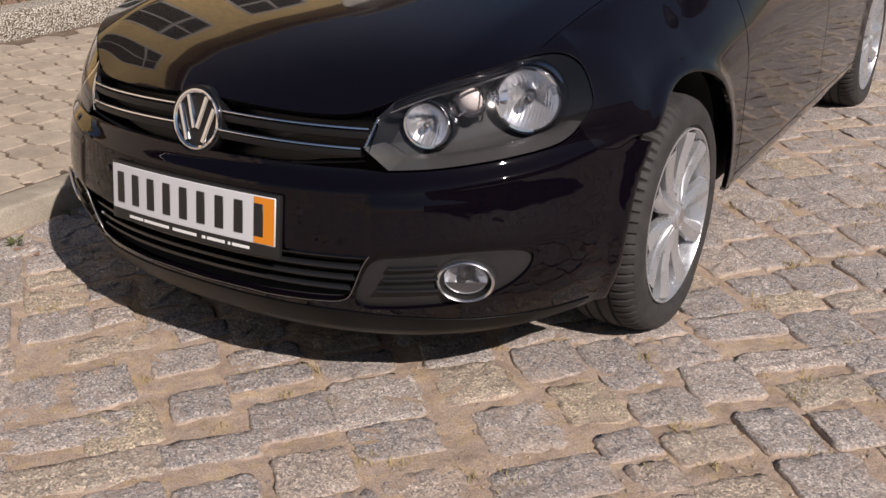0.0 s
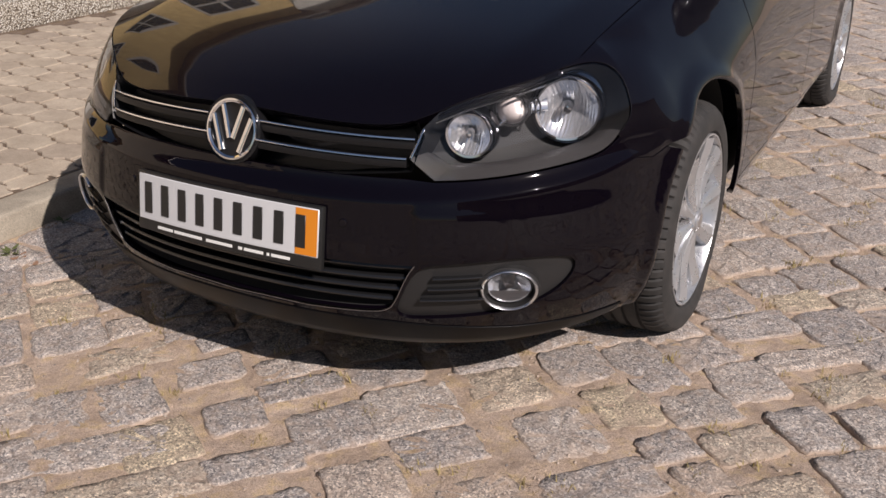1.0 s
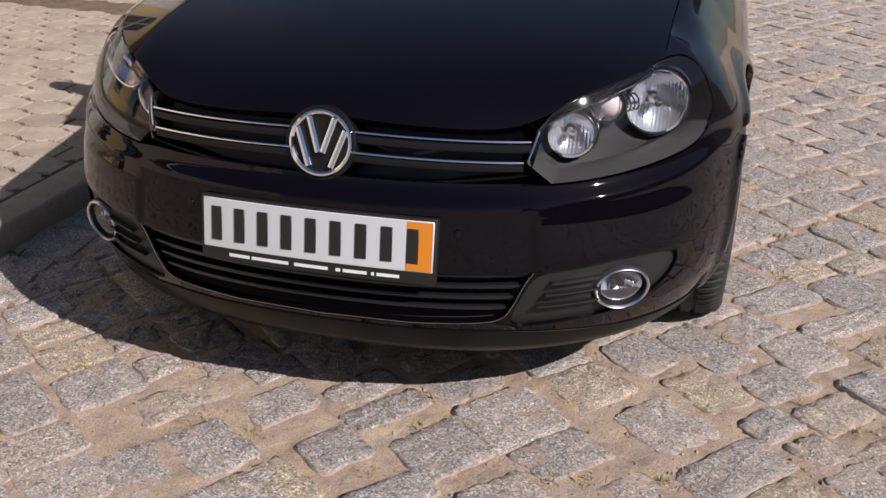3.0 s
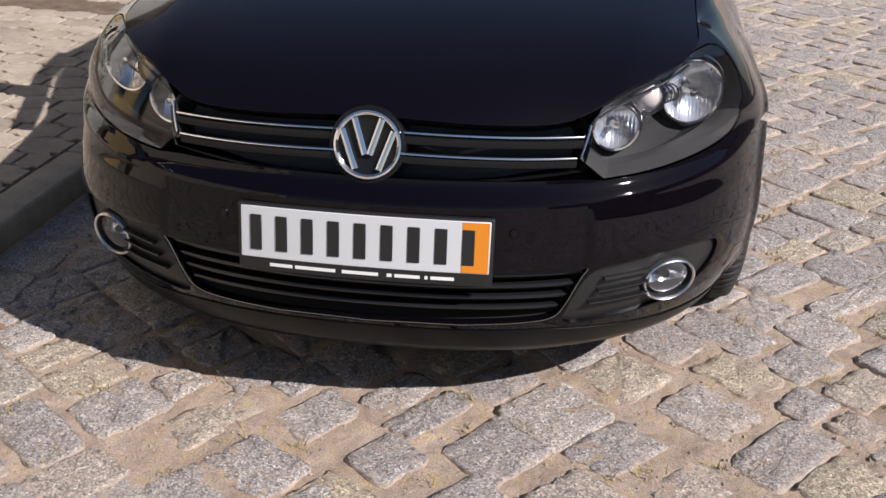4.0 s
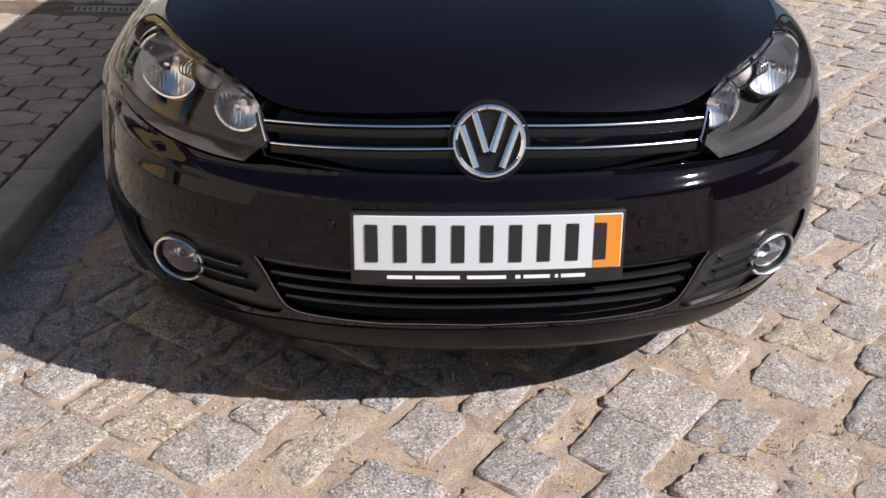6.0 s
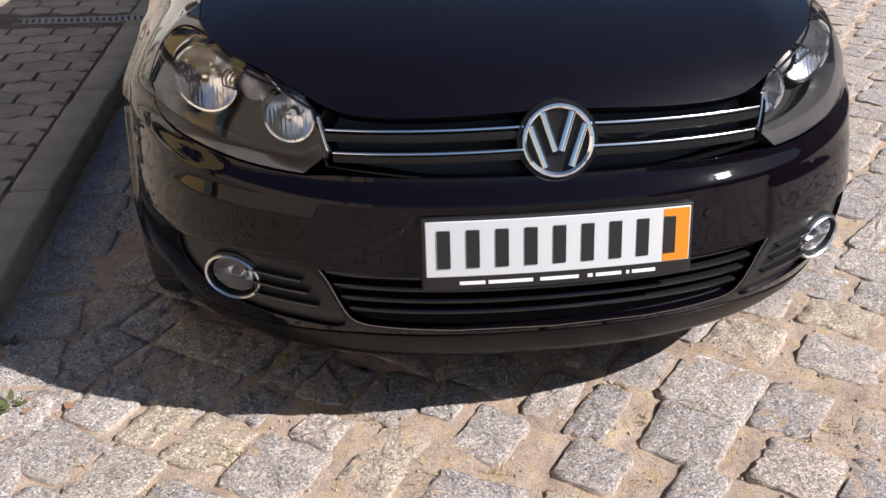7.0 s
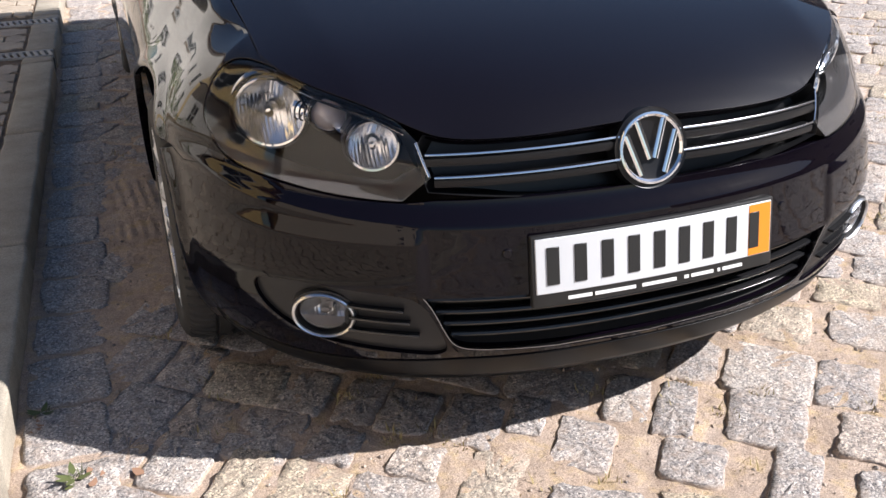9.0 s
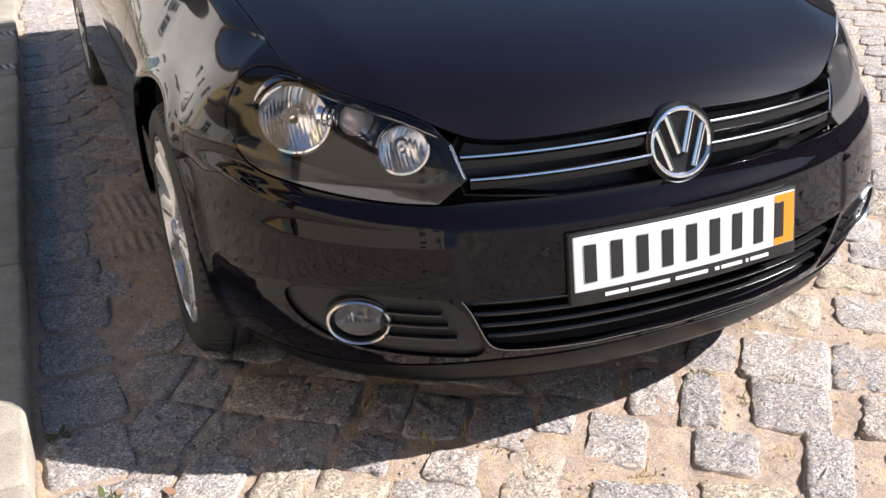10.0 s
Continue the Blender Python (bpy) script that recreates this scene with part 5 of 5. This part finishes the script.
def paver_mesh(k, shift):
    r = random.Random(500 + k)
    g = 0.0065
    us = [i / 12 for i in range(13)]
    low = [(-PL / 2 + g + (PL - 2 * g) * u, -PW / 2 + g + wave(u + shift)) for u in us]
    high = [(-PL / 2 + g + (PL - 2 * g) * u, PW / 2 - g + wave(u + shift + 0.5)) for u in us]
    loop = low + high[::-1]
    bm = bmesh.new()
    rings = []
    for share, z in ((1.0, -0.05), (1.0, -0.005), (0.965, 0.0)):
        rings.append([bm.verts.new((x * (share if share == 1 else 0.98), y * share, z)) for x, y in loop])
    n = len(loop)
    for a, b in zip(rings, rings[1:]):
        for i in range(n):
            bm.faces.new((a[i], a[(i + 1) % n], b[(i + 1) % n], b[i]))
    t = rings[-1]
    for i in range(12):
        bm.faces.new((t[i], t[i + 1], t[n - 2 - i], t[n - 1 - i]))
    bmesh.ops.recalc_face_normals(bm, faces=bm.faces)
    me = bpy.data.meshes.new("paver")
    bm.to_mesh(me)
    bm.free()
    return me


PAVERS = [paver_mesh(0, 0.0)]
PAVERS[0].materials.append(PAVER_ONE)
pavers = []
for j in range(-88, 85):
    y = 2.257 + PW * j
    if any(abs(y - d) < 0.132 for d in DRAINS):
        continue
    for i in range(0, 14):
        x = KX0 - 0.006 - PL * (i + 0.5) - (PL / 2 if j % 2 else 0)
        if x - PL / 2 < -3.62:
            continue
        pavers.append((x, y))
    if j % 2:
        pavers.append((KX0 - 0.006 - PL / 4, y))
near_p = sorted(pavers, key=lambda p: abs(p[1] - 2.0) + 0.2 * abs(p[0] + 2.2))[:290]
chosen_p = set(near_p)


def paver_pose(p):
    r = random.Random(int(p[0] * 1000) * 7919 + int(p[1] * 1000))
    half = abs(p[0] - (KX0 - 0.006 - PL / 4)) < 1e-6
    return pose(p[0], p[1], rise(p[0]) + r.uniform(-0.002, 0.0025), r.uniform(-0.5, 0.5), 1.1 + r.uniform(-0.5, 0.5), r.uniform(-0.7, 0.7)) @ Matrix.Diagonal((0.49 if half else 1, 1, 1, 1))


rest = joined("pavers", [(paver_pose(p), 0) for p in pavers if p not in chosen_p], PAVERS, PAVER_MANY, pavement)
tagged(rest, kind="stuff")

# drain channels across the pavement
SLAT = None
for d in DRAINS:
    drain = part("drain_channel", box_bm(-3.5, -1.262, d - 0.062, d - 0.045, -0.05, 0.092, 0.003), GRATE, None)
    tagged(drain, "grey slotted drain channel across the pavement", "drain", "drain channels").matrix_basis = STREET
    part("channel_side", box_bm(-3.5, -1.262, d + 0.045, d + 0.062, -0.05, 0.092, 0.003), GRATE, drain)
    part("channel_bed", box_bm(-3.5, -1.262, d - 0.045, d + 0.045, -0.05, 0.05), DARK, drain)
    for i in range(70):
        x = -1.275 - 0.0315 * i
        if SLAT is None:
            ob = part("grate_bar", box_bm(-0.0085, 0.0085, -0.046, 0.046, -0.02, 0.0, 0.002, 1), GRATE, drain)
            SLAT = ob.data
            ob.matrix_basis = pose(x, d, 0.0915, 0, 0, 12)
        else:
            shared("grate_bar", SLAT, drain, pose(x, d, 0.0915, 0, 0, 12))

# ---- border, bed and houses beyond the pavement ----
border = part("garden_border", box_bm(-3.90, -3.62, -11.0, 15.0, 0.0, 0.29, 0.03, 3), PEBBLE)
tagged(border, "low pebble-dashed border along the garden", "border", kind="structure").matrix_basis = STREET
bed = tagged(sheet("garden_bed", list(np.arange(-10.6, -3.85, 0.25)), list(np.arange(-18, 22, 0.5)), lambda x, y: 0.245 + 0.03 * noise.noise(Vector((x, y, 2))), SOIL), "bare reddish garden soil with sparse grass", "garden bed", kind="structure")


def blades(name, spots, mat, parent=None, low=0.02, high=0.05, width=0.003, lean=0.5, seed=3):
    """Grass: a few bent blades at each spot (x, y, z, count, spread)."""
    r = random.Random(seed)
    verts, faces = [], []
    for x, y, z, count, spread in spots:
        for _ in range(count):
            a, h = r.uniform(0, 6.283), r.uniform(low, high)
            bx, by = x + r.gauss(0, spread), y + r.gauss(0, spread)
            lx, ly = math.cos(a) * h * r.uniform(0.1, lean), math.sin(a) * h * r.uniform(0.1, lean)
            px, py = -math.sin(a) * width, math.cos(a) * width
            o = len(verts)
            verts += [(bx - px, by - py, z), (bx + px, by + py, z), (bx + lx * 0.4 + px * 0.7, by + ly * 0.4 + py * 0.7, z + h * 0.6), (bx + lx * 0.4 - px * 0.7, by + ly * 0.4 - py * 0.7, z + h * 0.6), (bx + lx, by + ly, z + h)]
            faces += [(o, o + 1, o + 2, o + 3), (o + 3, o + 2, o + 4)]
    me = bpy.data.meshes.new(name)
    me.from_pydata(verts, [], faces)
    me.materials.append(mat)
    ob = new(name, me)
    ob.parent = parent
    return ob


GRASS = material("green_grass", (0.07, 0.12, 0.025), 0.7)
wire(GRASS, ramp(GRASS, noise_of(GRASS, place_of(GRASS), 6.0), [(0.3, (0.035, 0.060, 0.014)), (0.7, (0.11, 0.12, 0.04))]), shader(GRASS)["Base Color"])
DRY = material("dry_grass", (0.30, 0.24, 0.10), 0.85)
tagged(blades("garden_grass", [(rng.uniform(-5.4, -4.0), rng.uniform(-1, 12), 0.23, 22, 0.12) for _ in range(260)], GRASS, None, 0.04, 0.11, 0.004), "short green grass on the garden bed", "grass", kind="stuff")
spots = []
for s in setts:
    if -1.0 < s[0] < 3.5 and -0.9 < s[1] < 4.0 and rng.random() < 0.6:
        a = s[2] + rng.choice((0, math.pi / 2, math.pi, -math.pi / 2))
        spots.append((s[0] + math.cos(a) * 0.10, s[1] + math.sin(a) * 0.10, -0.012, rng.randrange(10, 34), 0.017))
tagged(blades("dry_joint_grass", spots, DRY, None, 0.008, 0.032, 0.0019, 1.1, 5), "short dry grass and moss in the joints of the setts", "grass", kind="stuff")

HOUSE_WALL = concrete("ochre_render", [(0.70, 0.52, 0.245), (0.70, 0.52, 0.245)], 120.0)
WHITE_WALL = concrete("white_render", [(0.74, 0.72, 0.67), (0.74, 0.72, 0.67)], 120.0)
BEIGE_WALL = concrete("beige_render", [(0.52, 0.46, 0.38), (0.52, 0.46, 0.38)], 120.0)
GREY_WALL = concrete("grey_render", [(0.30, 0.28, 0.25), (0.30, 0.28, 0.25)], 120.0)
ROOF_TILE = concrete("roof_tile", [(0.13, 0.085, 0.07), (0.13, 0.085, 0.07)], 30.0)
FRAME_WHITE = material("white_window_frame", (0.5, 0.49, 0.47), 0.5)
PANE = material("dark_pane", (0.02, 0.025, 0.03), 0.04)


def house(name, x, y0, y1, eaves, wall_mat, openings, label, deep=8.0, m=Matrix()):
    """A rendered house whose front faces the street at x; openings: (middle y, sill z, width, height, arched)."""
    h = tagged(new(name), label, "house")
    h.matrix_basis = m
    bm = box_bm(x - deep, x, y0, y1, 0.0, eaves)
    part("wall", bm, wall_mat, h)
    ridge = eaves + 0.105 * deep
    bm = bmesh.new()
    a = [bm.verts.new(p) for p in ((x + 0.4, y0 - 0.3, eaves), (x + 0.4, y1 + 0.3, eaves), (x - deep / 2, y1 + 0.3, ridge), (x - deep / 2, y0 - 0.3, ridge), (x - deep - 0.4, y0 - 0.3, eaves), (x - deep - 0.4, y1 + 0.3, eaves))]
    for f in ((0, 1, 2, 3), (3, 2, 5, 4), (0, 3, 4), (1, 5, 2), (0, 4, 5, 1)):
        bm.faces.new([a[i] for i in f])
    bmesh.ops.recalc_face_normals(bm, faces=bm.faces)
    part("roof", bm, ROOF_TILE, h, smooth=False)
    part("gutter", sweep([(x + 0.45, y0 - 0.3, eaves - 0.02), (x + 0.45, y1 + 0.3, eaves - 0.02)], 0.12, 0.10), STEEL, h)
    for my, sill, wd, ht in openings:
        win = part("window", box_bm(x - 0.02, x + 0.012, my - wd / 2, my + wd / 2, sill, sill + ht), PANE, h, smooth=False)
        bm = bmesh.new()
        for b in ((my - wd / 2 - 0.03, my - wd / 2 + 0.04, sill, sill + ht), (my + wd / 2 - 0.05, my + wd / 2 + 0.04, sill, sill + ht), (my - 0.03, my + 0.03, sill, sill + ht), (my - wd / 2, my + wd / 2, sill + ht * 0.62, sill + ht * 0.62 + 0.07), (my - wd / 2, my + wd / 2, sill + ht - 0.05, sill + ht + 0.04), (my - wd / 2, my + wd / 2, sill - 0.03, sill + 0.05)):
            box_bm(x - 0.01, x + 0.05, *b, bm=bm)
        part("window_frame", bm, FRAME_WHITE, win, smooth=False)
        part("window_sill", box_bm(x, x + 0.14, my - wd / 2 - 0.08, my + wd / 2 + 0.08, sill - 0.09, sill - 0.03, 0.01), KERB_MAT, win)
    return h


house("ochre_house", -8.8, 0.3, 10.2, 7.8, HOUSE_WALL, [(y, z, 1.7, 1.8) for z in (1.4, 4.9) for y in (2.4, 5.4, 8.4)], "ochre rendered two-storey house with white window frames")
house("white_house", -9.2, 10.5, 26.0, 8.4, WHITE_WALL, [(y, z, 1.2, 1.3) for z in (1.0, 3.4) for y in (13.0, 18.0, 23.0)], "white rendered house behind a low hedge")
house("white_outbuilding", -6.9, 2.6, 7.2, 2.9, WHITE_WALL, [(4.9, 1.2, 1.0, 1.1)], "low white rendered outbuilding before the ochre house", 1.85)
house("beige_house", -9.4, -18.0, -0.9, 6.6, BEIGE_WALL, [(y, z, 1.0, 1.4) for z in (1.2, 4.2) for y in (-16.0, -13.0)], "plain beige rendered two-storey house")
ACROSS = Matrix.Rotation(math.pi, 4, "Z")
# added out of view: a dark mass that dims the horizon in the car's reflections
house("unseen_grey_house", -16.0, -17.0, 26.0, 7.6, GREY_WALL, [(y, z, 1.1, 1.4) for z in (1.2, 4.4) for y in (-14.0, -9.0, -4.0, 1.0, 6.0, 11.0, 16.0, 21.0)], "long grey house added unseen across the road to darken reflections", 8.0, ACROSS)

# hedge before the white outbuilding
LEAF = material("hedge_leaf", (0.06, 0.10, 0.025), 0.6)
wire(LEAF, ramp(LEAF, LEAF.node_tree.nodes.new("ShaderNodeNewGeometry").outputs["Random Per Island"], [(0.0, (0.03, 0.06, 0.012)), (0.6, (0.08, 0.13, 0.03)), (1.0, (0.16, 0.20, 0.06))]), shader(LEAF)["Base Color"])
verts, faces = [], []
for _ in range(2600):
    x, y, z = rng.gauss(-6.2, 0.35), rng.uniform(3.4, 17.0), abs(rng.gauss(0.75, 0.5)) + 0.1
    z = min(z, 1.0 + 0.3 * math.sin(y * 1.7))
    u = Vector((rng.gauss(0, 1), rng.gauss(0, 1), rng.gauss(0, 1))).normalized() * 0.06
    v2 = u.cross(Vector((rng.gauss(0, 1), rng.gauss(0, 1), rng.gauss(0, 1)))).normalized() * 0.04
    o = len(verts)
    c = Vector((x, y, z))
    verts += [tuple(c - u), tuple(c + v2), tuple(c + u), tuple(c - v2)]
    faces.append((o, o + 1, o + 2, o + 3))
me = bpy.data.meshes.new("hedge")
me.from_pydata(verts, [], faces)
me.materials.append(LEAF)
tagged(new("hedge", me), "loose low green hedge in front of the white outbuilding", "hedge", kind="stuff")

# ---- weeds and fallen leaves at the kerb ----
def weed(x, y, leaves, size, seed, label):
    r = random.Random(seed)
    base = tagged(blades("weed", [(x, y, -0.008, leaves * 2, 0.012)], GRASS, None, size * 0.5, size, 0.0022, 1.2, seed), label, "weed", "weeds by the kerb")
    for i in range(leaves):
        a, h = r.uniform(0, 6.283), r.uniform(0.3, 0.9) * size
        bm = bmesh.new()
        c = Vector((x + math.cos(a) * size * 0.5, y + math.sin(a) * size * 0.5, h - 0.006))
        way, sidev = Vector((math.cos(a), math.sin(a), 0.25)), Vector((-math.sin(a), math.cos(a), 0.0))
        pts = [c + way * (size * 0.45 * p) + sidev * (size * 0.18 * q) + Vector((0, 0, -abs(q) * 0.003)) for p, q in ((-1, 0), (-0.4, 1), (0.4, 0.8), (1, 0), (0.4, -0.8), (-0.4, -1))]
        bm.faces.new([bm.verts.new(p) for p in pts])
        part("leaf", bm, GRASS, base)
    return base


weed(-1.222, 0.535, 5, 0.035, 11, "small green weed growing at the foot of the kerb")
weed(-1.155, 0.265, 6, 0.04, 12, "small dark green weed between the setts")
FALLEN = material("fallen_leaf", (0.28, 0.16, 0.10), 0.8)
for x, y in ((-1.225, 0.50), (-1.205, 0.485), (-1.235, 0.475), (-1.18, 0.48), (-1.12, 0.245), (-1.10, 0.265), (-1.125, 0.285), (-1.03, 0.25)):
    bm = bmesh.new()
    a, size = rng.uniform(0, 6.28), rng.uniform(0.010, 0.02)
    pts = [(x + size * (p * math.cos(a) - q * math.sin(a)), y + size * (p * math.sin(a) + q * math.cos(a)), 0.003 + 0.004 * abs(p) + rng.uniform(0, 0.003)) for p, q in ((-1, 0), (-0.3, 0.55), (0.5, 0.4), (1.1, 0), (0.4, -0.5), (-0.4, -0.5))]
    bm.faces.new([bm.verts.new(p) for p in pts])
    tagged(part("fallen_leaf", bm, FALLEN), "small dry brown leaf lying beside the kerb", "leaf", "fallen leaves")

# ---- crumbs of stone on the sand ----
GRIT = material("stone_crumbs", (0.36, 0.31, 0.27), 0.85)
wire(GRIT, ramp(GRIT, GRIT.node_tree.nodes.new("ShaderNodeNewGeometry").outputs["Random Per Island"], [(0.0, (0.16, 0.14, 0.13)), (0.5, (0.34, 0.27, 0.215)), (1.0, (0.44, 0.37, 0.31))]), shader(GRIT)["Base Color"])
verts, faces = [], []
for _ in range(9000):
    x, y = rng.uniform(-1.15, 2.4), rng.uniform(-0.95, 2.4)
    r0 = rng.choice((rng.uniform(0.0015, 0.003), rng.uniform(0.0015, 0.003), rng.uniform(0.002, 0.0065)))
    z = sand_z(x, y) + r0 * 0.3
    o = len(verts)
    verts += [(x + r0 * rng.uniform(0.6, 1.3) * a, y + r0 * rng.uniform(0.6, 1.3) * b, z + r0 * rng.uniform(0.5, 1.0) * c) for a, b, c in ((1, 0, 0), (0, 1, 0), (-1, 0, 0), (0, -1, 0), (0, 0, 1), (0, 0, -1))]
    faces += [(o + a, o + b, o + 4) for a, b in ((0, 1), (1, 2), (2, 3), (3, 0))] + [(o + b, o + a, o + 5) for a, b in ((0, 1), (1, 2), (2, 3), (3, 0))]
me = bpy.data.meshes.new("stone_crumbs")
me.from_pydata(verts, [], faces)
me.materials.append(GRIT)
tagged(new("stone_crumbs", me), "small crumbs of stone on the sandy joints", "gravel", kind="stuff")

# ---- the nearest pavers and setts, one by one ----
for p in near_p:
    shared("paver", PAVERS[0], pavement, paver_pose(p))
for me in SETT_MESHES:
    me.materials.append(SETT_ONE)
for s in near:
    shared("sett", SETT_MESHES[s[8]], road, sett_pose(s))
